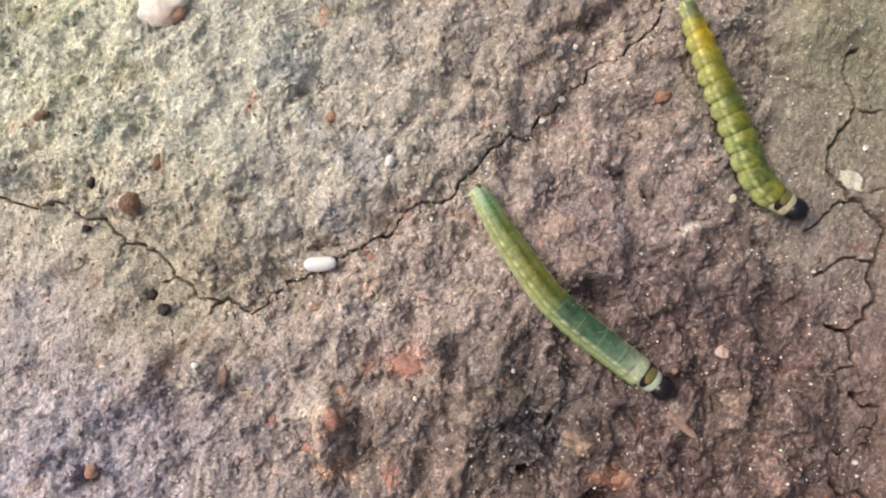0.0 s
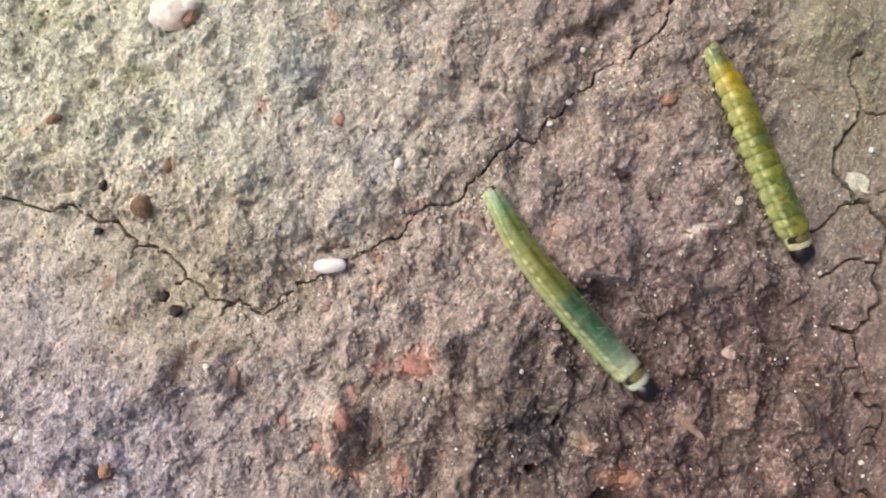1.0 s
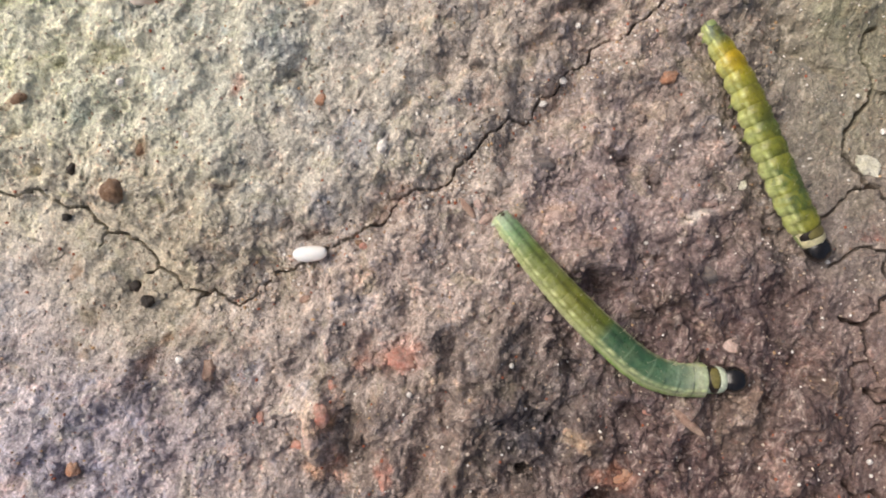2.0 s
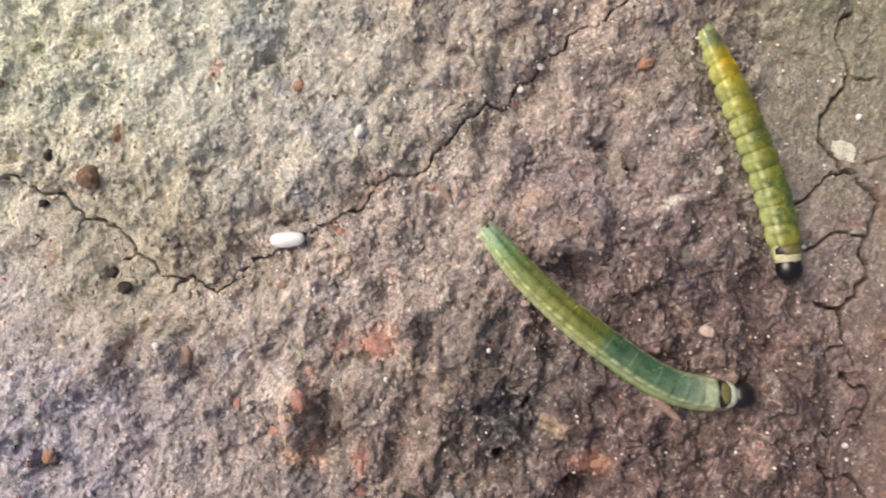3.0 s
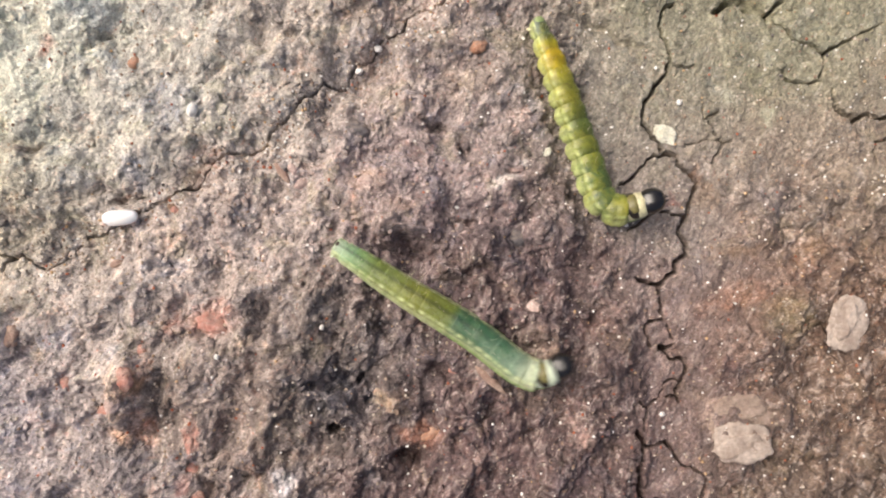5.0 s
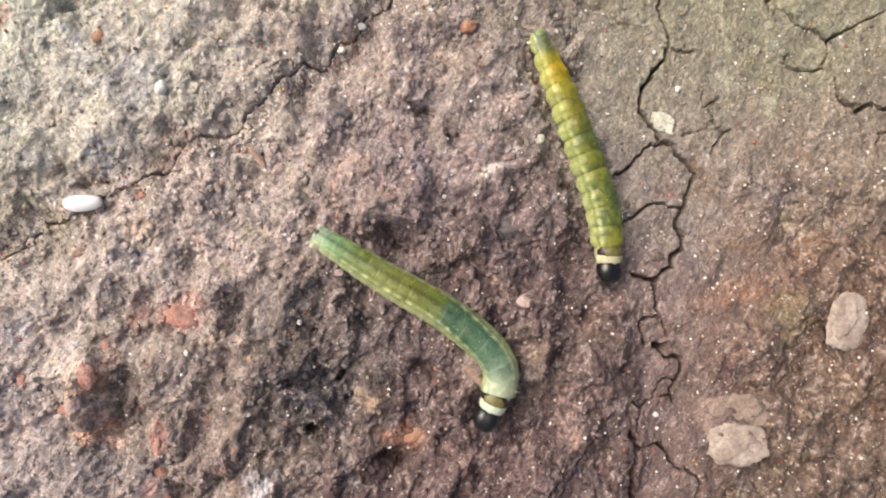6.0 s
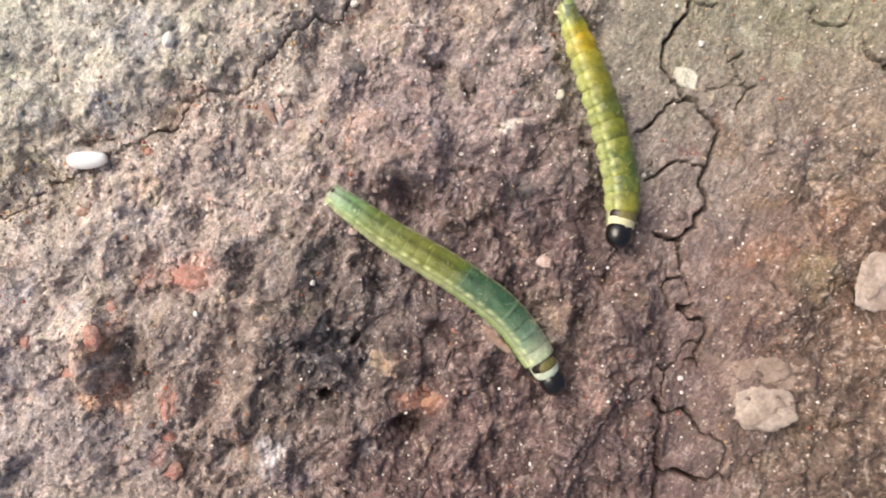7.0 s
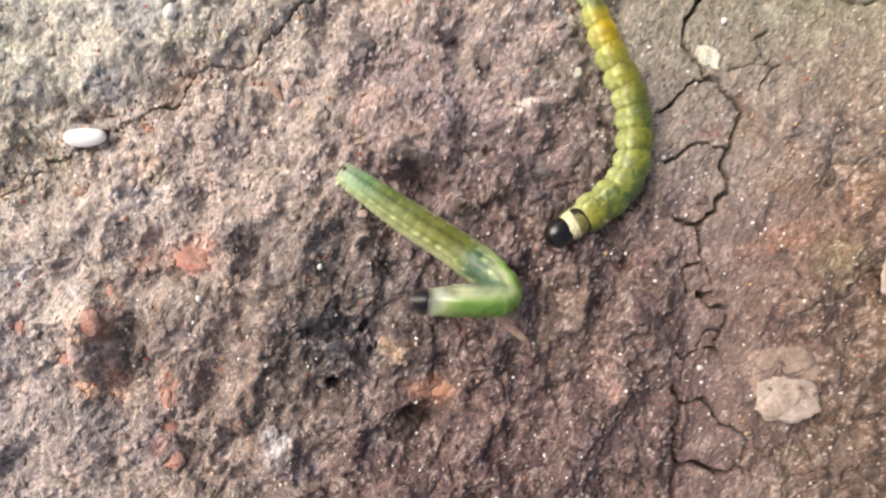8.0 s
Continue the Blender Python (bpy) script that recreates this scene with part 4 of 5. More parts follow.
def band(start, end, radius_a, radius_b, from_angle, to_angle, thick, squash=0.92, taper=0.0):
    """A curved plate that lies round the back of the neck."""
    bm, around, steps = bmesh.new(), 18, 4
    grid = {}
    for k in range(steps + 1):
        x, r = start + (end - start) * k / steps, radius_a + (radius_b - radius_a) * k / steps
        for n in range(around + 1):
            a = from_angle + (to_angle - from_angle) * n / around
            at = x + taper * (2 * n / around - 1) ** 2 * ((start + end) / 2 - x + 0.3 * (end - start))
            for side, rr in ((0, r), (1, r + thick * (0.35 + 0.65 * math.sin(math.pi * k / steps)))):
                grid[k, n, side] = bm.verts.new((at, rr * math.sin(a), rr * math.cos(a) * squash))
    for k in range(steps):
        for n in range(around):
            bm.faces.new((grid[k, n, 1], grid[k + 1, n, 1], grid[k + 1, n + 1, 1], grid[k, n + 1, 1]))
            bm.faces.new((grid[k, n, 0], grid[k, n + 1, 0], grid[k + 1, n + 1, 0], grid[k + 1, n, 0]))
    for n in range(around):
        bm.faces.new((grid[0, n, 0], grid[0, n, 1], grid[0, n + 1, 1], grid[0, n + 1, 0]))
        bm.faces.new((grid[steps, n, 0], grid[steps, n + 1, 0], grid[steps, n + 1, 1], grid[steps, n, 1]))
    for k in range(steps):
        bm.faces.new((grid[k, 0, 0], grid[k + 1, 0, 0], grid[k + 1, 0, 1], grid[k, 0, 1]))
        bm.faces.new((grid[k, around, 0], grid[k, around, 1], grid[k + 1, around, 1], grid[k + 1, around, 0]))
    return bm


def spike(bm, root, tip, thick):
    """A thin cone from root to tip."""
    root, tip = Vector(root), Vector(tip)
    turn = (tip - root).to_track_quat("Z", "Y").to_matrix().to_4x4()
    bmesh.ops.create_cone(bm, cap_ends=True, segments=6, radius1=thick, radius2=thick * 0.25, depth=(tip - root).length,
                          matrix=Matrix.Translation((root + tip) / 2) @ turn)


class Caterpillar:
    """A caterpillar in rigid rings, each of which follows the body's line."""

    def __init__(self, name, label, length, rings, girth, stops, waist, grooves, stripe, pale, seam, head, collar, seed):
        self.thing = tagged(new(name), label, "caterpillar", "caterpillars on the soil")
        self.girth, self.pieces, self.rows = girth, [], []
        rng = random.Random(seed)
        gap = 0.85 / rings
        for n in range(rings):
            s = gap * (n + 0.5)
            r, half = float(along(girth, s)[0]), gap * length * 0.80
            name_ = "tail_end" if n == 0 else "body_segment"
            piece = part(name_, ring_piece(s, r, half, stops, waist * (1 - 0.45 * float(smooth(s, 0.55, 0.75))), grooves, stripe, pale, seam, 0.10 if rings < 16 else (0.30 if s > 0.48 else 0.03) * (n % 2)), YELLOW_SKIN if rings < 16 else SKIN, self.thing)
            bm = bmesh.new()
            for _ in range(6):
                a = rng.uniform(-1.9, 1.9)
                root = Vector((rng.uniform(-0.3, 0.3) * half, r * 0.95 * math.sin(a), r * 0.86 * math.cos(a)))
                spike(bm, root, root * 1.0 + Vector((rng.uniform(-0.4, 0.4), math.sin(a), math.cos(a))) * rng.uniform(0.3, 0.9), 0.011)
            part("bristles", bm, HAIR, piece, "fine pale bristles")
            if n == 0:
                bm = bmesh.new()
                spike(bm, (-0.1, -r * 0.4, 0.0), (-0.45, -r * 1.25, -0.1), 0.26)
                part("tail_flap", bm, collar, piece, "pale flap beside the tail")
                plate = part("tail_plate", rounded(0.30, r * 0.52, r * 0.30), CLAW if rings > 16 else SKIN_PLAIN, piece, "small dark plate at the tail")
                plate.matrix_basis = pose(-half * 0.62 * MM, 0, r * 0.60 * MM)
            step = n / rings
            if 0.28 < step < 0.62 and n % 2 == 0 or n == 0:
                for side in (-1, 1):
                    bm = bmesh.new()
                    spike(bm, (0, side * r * 0.45, -r * 0.5), (0, side * r * 0.62, -r * 0.98), 0.26)
                    part("proleg", bm, SKIN_PLAIN, piece, "stubby pale green proleg")
            if step > 0.80 and n % (2 if rings > 16 else 1) == 0:
                for side in (-1, 1):
                    bm = bmesh.new()
                    spike(bm, (0.1, side * r * 0.5, -r * 0.55), (0.35, side * r * 0.75, -r * 1.02), 0.15)
                    part("leg", bm, CLAW, piece, "short dark jointed leg")
            self.pieces.append((s, piece))
        wide = head
        neck = part("neck", rounded(wide * 1.05, wide * 1.0, wide * 0.92, 3.2), collar, self.thing, "cream neck ring with a dark shield")
        part("neck_shield", band(-wide * 0.62, 0.24 * wide, wide * 0.985, wide * 0.985, -1.45, 1.45, 0.045, 0.92, 0.60), SHIELD, neck, "black-edged brown shield")
        part("shield_middle", band(-wide * 0.50, wide * 0.32, wide * 0.99, wide * 0.99, -0.80, 0.80, 0.055, 0.92, 0.4), AMBER, neck, "amber middle of the shield")
        part("throat", band(-wide * 0.95, wide * 0.55, wide * 0.97, wide * 0.95, 1.70, 4.58, 0.06), SKIN_PLAIN, neck, "green underside of the neck")
        self.pieces.append((0.882, neck))
        bm = rounded(wide * 1.05, wide * 0.98, wide * 0.85, 2.1)
        for v in bm.verts:  # two cheeks with a shallow furrow between them
            v.co.z -= 0.10 * wide * math.exp(-((v.co.y / (0.16 * wide)) ** 2)) * (v.co.z > 0)
        skull = part("head", bm, HEAD, self.thing, "glossy black head capsule")
        bm = bmesh.new()
        for side in (-1, 1):
            spike(bm, (wide * 0.85, side * wide * 0.25, -wide * 0.35), (wide * 1.22, side * wide * 0.10, -wide * 0.55), 0.14)
        part("jaws", bm, SHIELD, skull, "small dark jaws")
        self.pieces.append((0.946, skull))

    def bend(self, t, *numbers, roll=0):
        """The body's line at a time: five places from tail to head, by how much the last two are lifted, and how far the front rolls on its side."""
        points, lifts = np.reshape(numbers[:10], (5, 2)), (0, 0, 0, *numbers[10:])
        spots = [0.0, 0.25, 0.5, 0.75, 1.0]
        heights = [max(level(x, y), level(x, y) * 0.5) + 0.80 * float(along(self.girth, s)[0]) + up for (x, y), s, up in zip(points, spots, lifts)]
        self.rows.append((t, np.r_[np.c_[points, heights], [[roll, 0, 0]]]))

    def key(self):
        """Write the rings' poses, in the space of the thing, which follows the tail."""
        filled = []
        for (t, p), (u, q) in zip(self.rows, self.rows[1:]):
            count = max(1, round((u - t) / 0.1)) if u - t > 0.35 else max(1, round((u - t) / 0.17))
            filled += [(t + (u - t) * k / count, p + (q - p) * float(smooth(k / count, -0.25, 1.25) * 1.185 - 0.0925)) if k else (t, p) for k in range(count)]
        self.rows = filled + [self.rows[-1]]
        rolls = [p[5, 0] for _, p in self.rows]
        self.rows = [(t, p[:5]) for t, p in self.rows]
        rows = [(t, pose(p[0, 0] * MM, p[0, 1] * MM, level(p[0, 0], p[0, 1]) * MM)) for t, p in self.rows]
        walk(self.thing, rows)
        curves = []
        for t, p in self.rows:
            ends = np.vstack([2 * p[0] - p[1], p, 2 * p[-1] - p[-2]])
            fine = []
            for a, b, c, d in zip(ends, ends[1:], ends[2:], ends[3:]):
                for k in np.arange(0, 1, 0.05):
                    fine.append(0.5 * (2 * b + (c - a) * k + (2 * a - 5 * b + 4 * c - d) * k**2 + (3 * b - a - 3 * c + d) * k**3))
            fine = np.array(fine + [p[-1]])
            run = np.r_[0, np.cumsum(np.linalg.norm(np.diff(fine, axis=0), axis=1))]
            curves.append((fine, run / run[-1]))
        for s, piece in self.pieces:
            poses = []
            for (t, base), (fine, run), roll in zip(rows, curves, rolls):
                at = [np.array([np.interp(q, run, fine[:, n]) for n in range(3)]) for q in (s, max(0, s - 0.03), min(1, s + 0.03))]
                ahead = Vector(at[2] - at[1]).normalized()
                left = Vector((0, 0, 1)).cross(ahead).normalized()
                turn = Matrix((ahead, left, ahead.cross(left))).transposed().to_4x4() @ pose(0, 0, 0, -16 + roll * float(smooth(s, 0.42, 0.75)), 0, 0)  # rolled a little on its side
                poses.append((t, Matrix.Translation(Vector(at[0]) * MM - base.translation) @ turn))
            walk(piece, poses)


GREEN_STOPS = [(0.0, (0.42, 0.52, 0.36)), (0.025, (0.30, 0.44, 0.28)), (0.07, (0.17, 0.31, 0.14)), (0.16, (0.141, 0.192, 0.037)), (0.34, (0.159, 0.167, 0.013)), (0.48, (0.118, 0.152, 0.016)),
               (0.505, (0.026, 0.089, 0.038)), (0.6, (0.03, 0.096, 0.046)), (0.7, (0.056, 0.137, 0.074)), (0.78, (0.163, 0.244, 0.163)), (0.83, (0.44, 0.5, 0.34)), (0.95, (0.5, 0.55, 0.33))]
YELLOW_STOPS = [(0.0, (0.11, 0.14, 0.10)), (0.07, (0.11, 0.15, 0.07)), (0.10, (0.34, 0.31, 0.02)), (0.15, (0.52, 0.37, 0.006)), (0.21, (0.42, 0.34, 0.01)), (0.26, (0.23, 0.23, 0.024)), (0.34, (0.22, 0.212, 0.02)),
                (0.44, (0.125, 0.165, 0.03)), (0.53, (0.165, 0.188, 0.022)), (0.62, (0.092, 0.14, 0.03)), (0.72, (0.074, 0.12, 0.032)), (0.78, (0.10, 0.14, 0.03)), (0.84, (0.24, 0.24, 0.035)), (0.92, (0.36, 0.36, 0.09))]
green_caterpillar = Caterpillar(
    "green_caterpillar", "slender translucent green caterpillar with a black head, writhing on soil", 20.5, 20,
    [(0.0, 0.62), (0.06, 0.78), (0.2, 0.95), (0.4, 1.06), (0.6, 1.10), (0.8, 1.06), (0.9, 0.98), (1.0, 0.8)],
    GREEN_STOPS, 0.035, [(0.0, 0.0)], (0.15, 0.50), (0.58, 0.63, 0.34), (0.42, 0.58, 0.40), 0.86, CREAM, 4)
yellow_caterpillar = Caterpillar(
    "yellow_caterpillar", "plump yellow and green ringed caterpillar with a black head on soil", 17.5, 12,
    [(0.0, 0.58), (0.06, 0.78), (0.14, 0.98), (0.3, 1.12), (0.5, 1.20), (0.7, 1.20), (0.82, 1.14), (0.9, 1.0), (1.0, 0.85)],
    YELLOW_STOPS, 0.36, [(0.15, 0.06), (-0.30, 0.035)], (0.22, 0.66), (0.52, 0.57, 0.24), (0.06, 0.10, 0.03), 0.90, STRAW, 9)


# ---- small things on the soil ----
def build_egg():
    bm, around, rings = bmesh.new(), 28, []
    for k in range(1, 20):
        u = -math.cos(math.pi * k / 20)
        power = 2.2 if u < 0 else 4.5
        r = (1 - abs(u) ** power) ** (1 / power) * (1 - 0.08 * u - 0.24 * max(0.0, u) ** 2)
        rings.append([bm.verts.new((u * 1.17, r * 0.54 * math.sin(2 * math.pi * n / around) + 0.05 * u * u, r * 0.43 * math.cos(2 * math.pi * n / around))) for n in range(around)])
    for a, b in zip(rings, rings[1:]):
        for n in range(around):
            bm.faces.new((a[n], b[n], b[(n + 1) % around], a[(n + 1) % around]))
    bm.faces.new(rings[0])
    bm.faces.new(rings[-1][::-1])
    egg = part("insect_egg", bm, SHELL_WHITE)
    tagged(egg, "smooth chalk-white oblong insect egg lying beside a crack", "egg")
    x, y = -10.58, 2.48
    egg.matrix_world = pose(x * MM, y * MM, (level(x, y) + 0.44) * MM, 0, 0, 4)


build_egg()
RED = stone_material("red_brick_grit", (0.52, 0.21, 0.16), (0.66, 0.40, 0.33), dusty=0.5)
ORANGE = stone_material("orange_grit", (0.50, 0.24, 0.14), (0.62, 0.37, 0.25), dusty=0.6)
BROWN = stone_material("brown_stone", (0.17, 0.090, 0.050), (0.30, 0.19, 0.115), dusty=0.4)
BLACK = stone_material("black_seed", (0.022, 0.019, 0.018), (0.06, 0.045, 0.035), 0.5)
PINK = stone_material("pink_stone", (0.95, 0.92, 0.86), (0.86, 0.70, 0.58), 0.6, 0.30)
PALE = stone_material("pale_shard", (0.38, 0.295, 0.24), (0.56, 0.47, 0.40), 0.8, 0.7, dusty=0.25)
DULL = stone_material("dull_shard", (0.27, 0.19, 0.15), (0.42, 0.32, 0.26), 0.8, 0.9, dusty=0.8)
CHALK = stone_material("chalky_flake", (0.66, 0.64, 0.50), (0.80, 0.78, 0.66))
QUARTZ = stone_material("white_grain", (0.90, 0.86, 0.80), (0.95, 0.94, 0.91), 0.35)
SLATE = stone_material("dark_grey_stone", (0.105, 0.095, 0.098), (0.20, 0.18, 0.18), dusty=0.5)
ROSE = stone_material("rosy_chip", (0.54, 0.38, 0.33), (0.70, 0.55, 0.50), dusty=0.4)
BARK = stone_material("brown_plant_scrap", (0.33, 0.21, 0.165), (0.46, 0.33, 0.26), 0.8)

def pebble(x, y, a, b, turn, seed, sunk, material, label):
    """A stone: middle, half widths, turn, seed, sunk share."""
    tall = 0.75 * min(a, b)
    stone = part("pebble", lump(1.0, (a, b, tall), seed, 0.24, 1.0, 4), material)
    tagged(stone, label, "pebble", "pebbles in the soil")
    settle(stone, x, y, -tall * (0.7 - 2 * sunk) if sunk < 0.40 else tall * 0.30, (0, 0, turn))


pebble(-24.45, 6.9, 0.78, 0.84, 20, 1, 0.15, BROWN, "angular dark brown pebble half sunk in the crust")
pebble(-22.6, 21.4, 1.9, 1.3, 15, 2, 0.35, PINK, "large white and pink stone bedded in mossy crust")
pebble(-21.25, 21.2, 0.55, 0.95, -20, 17, 0.30, ORANGE, "rusty orange stone against the white one")
pebble(-4.25, -4.65, 1.12, 0.74, -12, 3, 0.22, RED, "dull red brick pebble bedded in soil")
pebble(-9.4, -8.1, 0.55, 0.8, 10, 4, 0.5, RED, "small red grit pebble on a ridge")
pebble(-9.9, -9.6, 0.5, 0.6, 0, 5, 0.5, ROSE, "pale rosy pebble on a ridge")
pebble(-11.3, -10.4, 0.55, 0.6, 40, 6, 0.5, RED, "small red grit pebble bedded in soil")
pebble(-5.6, -14.1, 0.42, 0.85, -8, 7, 0.4, RED, "long red brick crumb bedded in soil")
pebble(-5.1, -16.1, 0.6, 0.5, 0, 8, 0.4, RED, "rounded red brick crumb")
pebble(-5.4, -12.6, 0.3, 0.7, 0, 18, 0.5, RED, "thin red brick crumb")
pebble(10.3, -12.1, 0.8, 0.4, 25, 9, 0.55, ORANGE, "orange brick crumb in a hollow")
pebble(11.9, -7.8, 0.38, 0.3, 0, 10, 0.4, RED, "bright red grit crumb")
pebble(13.7, 14.4, 0.62, 0.52, 20, 11, 0.35, ORANGE, "bright orange grit pebble")
pebble(-26.35, -12.0, 0.46, 0.50, 0, 12, -0.4, ORANGE, "orange pebble at the rim of a small hole")
pebble(17.4, -3.9, 0.85, 0.6, 55, 13, 0.45, ROSE, "pale pink chip of stone on mauve soil")
pebble(-17.4, -5.4, 0.5, 0.75, -15, 14, 0.4, BARK, "rusty brown pebble on a mound")
pebble(-31.2, 13.4, 0.6, 0.36, 30, 15, 0.4, BROWN, "small brown pebble in mossy crust")
pebble(-22.7, 9.9, 0.5, 0.6, 0, 16, 0.5, BROWN, "small brown pebble in mossy crust")
pebble(-9.95, 13.2, 0.45, 0.35, 45, 19, 0.4, ORANGE, "small orange grit pebble in crust")
pebble(0.9, 5.9, 0.35, 0.5, 30, 20, 0.5, ROSE, "small rosy crumb beside a plant scrap")
pebble(-6.9, 3.0, 0.28, 0.24, 0, 21, 0.2, RED, "tiny bright red crumb beside the crack")
pebble(-8.9, -6.6, 0.3, 0.7, 15, 22, 0.5, RED, "narrow red crumb bedded in soil")
pebble(-13.6, -8.5, 0.3, 0.5, 15, 23, 0.4, RED, "narrow red crumb bedded in soil")
pebble(5.5, -1.8, 0.30, 0.26, 0, 24, 0.3, ROSE, "small rosy crumb on mauve soil")
pebble(16.3, 1.0, 0.62, 0.58, 0, 25, 0.30, SLATE, "rounded dark grey pebble on mauve soil")
pebble(5.4, 8.7, 0.95, 0.62, -10, 26, 0.45, SLATE, "dull dark grey pebble half sunk in crust")
pebble(-11.0, -0.6, 0.42, 0.30, 20, 27, 0.35, BARK, "small tan crumb under the crack")
pebble(-7.1, 3.2, 0.45, 0.22, -20, 28, 0.35, BROWN, "small reddish brown crumb beside the crack")
pebble(1.4, 4.9, 0.55, 0.40, 15, 29, 0.45, ROSE, "pale rosy crumb bedded in crust")
pebble(6.0, 4.9, 0.70, 0.42, 10, 30, 0.50, ROSE, "pale rosy crumb bedded in crust")
for x, y, r, seed in ((-23.1, 0.25, 0.43, 31), (-21.9, -0.75, 0.46, 32), (-27.9, 5.1, 0.28, 33), (-27.65, 8.5, 0.35, 34)):
    seed_ball = part("seed", lump(r, (0.9, 1.1, 0.9), seed, 0.48), BLACK)
    settle(tagged(seed_ball, "round blackish dry seed lying on soil", "seed", "dark seeds"), x, y, -0.45 * r, (0, 0, seed * 20))
for x, y, a, b, thick, turn, seed, material, label in (
        (26.9, 8.3, 0.95, 0.62, 0.20, -35, 41, CHALK, "pale yellowish flake lying on cracked soil"),
        (18.4, 7.0, 0.40, 0.30, 0.15, 30, 46, CHALK, "small pale flake on mauve soil")):
    shard = part("flake", flake(a, b, thick, seed, 1.0), material)
    settle(tagged(shard, label, "flake", "flakes on the soil"), x, y, -0.35 * thick, (0, 0, turn))
for x, y, r, seed in ((-5.5, 9.65, 0.46, 51), (-3.65, -6.75, 0.19, 52), (0.5, 3.9, 0.17, 53), (6.75, 14.4, 0.30, 54), (5.4, 12.9, 0.27, 55), (7.8, 18.2, 0.24, 56),
                      (-19.4, 10.8, 0.22, 57), (-18.9, -4.6, 0.30, 58), (26.0, -11.0, 0.20, 59), (26.1, -11.9, 0.13, 60), (3.05, -4.95, 0.18, 61),
                      (27.9, 10.6, 0.22, 62), (12.2, 3.2, 0.16, 63), (23.9, 1.9, 0.16, 64), (-24.2, 14.6, 0.32, 65), (16.9, 15.0, 0.15, 66), (10.4, 14.9, 0.15, 67)):
    grain = part("sand_grain", lump(r, (1.0, 0.85, 0.8), seed, 0.35, 1.0, 2), QUARTZ, flat_faces=True)
    settle(tagged(grain, "white glassy grain of sand on soil", "grain", "white sand grains"), x, y, -0.75 * r, (20, 10, seed * 40))


def build_shard(x, y, turn, label, layers):
    """A broad broken shard: thin layers that overlap, each with its own rim."""
    shard = tagged(new("shard"), label, "shard", "pale shards in the soil")
    shard.matrix_world = pose(x * MM, y * MM, level(x, y) * MM, 0, 0, turn)
    for n, (dx, dy, wide, deep, lift, tilt, material) in enumerate(layers):
        layer = part("layer", flake(wide, deep, 0.15, 60 + n * 7 + int(x), 0.8, 2), material, shard)
        layer.matrix_basis = pose(dx * MM, dy * MM, lift * MM, tilt, 0, 0)


build_shard(31.3, -12.5, 0, "broad pale beige shard of layered ridges bedded in soil", [
    (0.2, 0.75, 2.25, 2.25, 0.02, 0, DULL), (0.0, -0.40, 2.10, 1.55, 0.30, 3, PALE), (0.10, -0.85, 1.85, 0.95, 0.38, 4, PALE), (0.65, 1.95, 1.15, 0.85, 0.10, -3, DULL)])
build_shard(38.9, -5.0, 70, "pale beige shard half buried in soil", [(0.0, 0.0, 2.1, 1.5, 0.16, 3, PALE), (0.3, 0.4, 1.4, 0.9, 0.26, -3, PALE)])
for x, y, long, thick, turn, seed, label in (
        (0.2, 5.6, 0.85, 0.20, -55, 71, "short reddish brown scrap of bark"), (14.2, -8.4, 1.3, 0.22, -42, 72, "pale brown splinter of dry stem")):
    scrap = part("plant_scrap", lump(1.0, (long, thick * 1.3, thick), seed, 0.10), BARK)
    settle(tagged(scrap, label, "plant scrap", "plant scraps"), x, y, 0.1 * thick, (0, 0, turn))


def build_sand():
    """Loose grains, thickest along the long crack and on the slab."""
    rng = np.random.RandomState(12)
    knots, spots = np.array(sorted(LONG_WEST + LONG_MIDDLE + LONG_EAST)), []
    for _ in range(8500):
        spots.append((rng.uniform(-36, 44), rng.uniform(-21, 24), 0.032 + 0.100 * rng.uniform(0, 1) ** 2.5))
    for _ in range(1200):
        k = rng.uniform(0.35, 1) * (len(knots) - 1)
        a, b = knots[int(k)], knots[min(int(k) + 1, len(knots) - 1)]
        x, y = a + (b - a) * (k % 1) + rng.normal(0, 0.75, 2) + (0.3, -0.2)
        spots.append((x, y, 0.03 + 0.10 * rng.uniform(0, 1) ** 2))
    x, y, r = (np.array(c) for c in zip(*spots))
    z, kinds = relief(x, y)
    z, solid = z + grit(x, y, kinds), crack_depth(x, y) < 0.08  # no grain hangs over a crack
    x, y, z, r = x[solid], y[solid], z[solid], r[solid]
    shape = bmesh.new()
    bmesh.ops.create_icosphere(shape, subdivisions=1, radius=1.0)
    ball, tris = np.array([v.co[:] for v in shape.verts]), np.array([[v.index for v in f.verts] for f in shape.faces])
    shape.free()
    verts, faces = [], []
    for n in range(len(x)):
        form = ball * rng.uniform(0.7, 1.25, ball.shape) * rng.uniform(0.7, 1.2, 3)
        verts.append((form * r[n] + (x[n], y[n], z[n] + 0.35 * r[n])) * MM)
        faces.append(tris + n * len(ball))
    mesh = bpy.data.meshes.new("loose_sand")
    mesh.from_pydata(np.concatenate(verts).tolist(), [], np.concatenate(faces).tolist())
    mesh.materials.append(SAND)
    tagged(new("loose_sand", mesh), "loose white, tan and red sand grains on soil", "sand", kind="stuff")


build_sand()


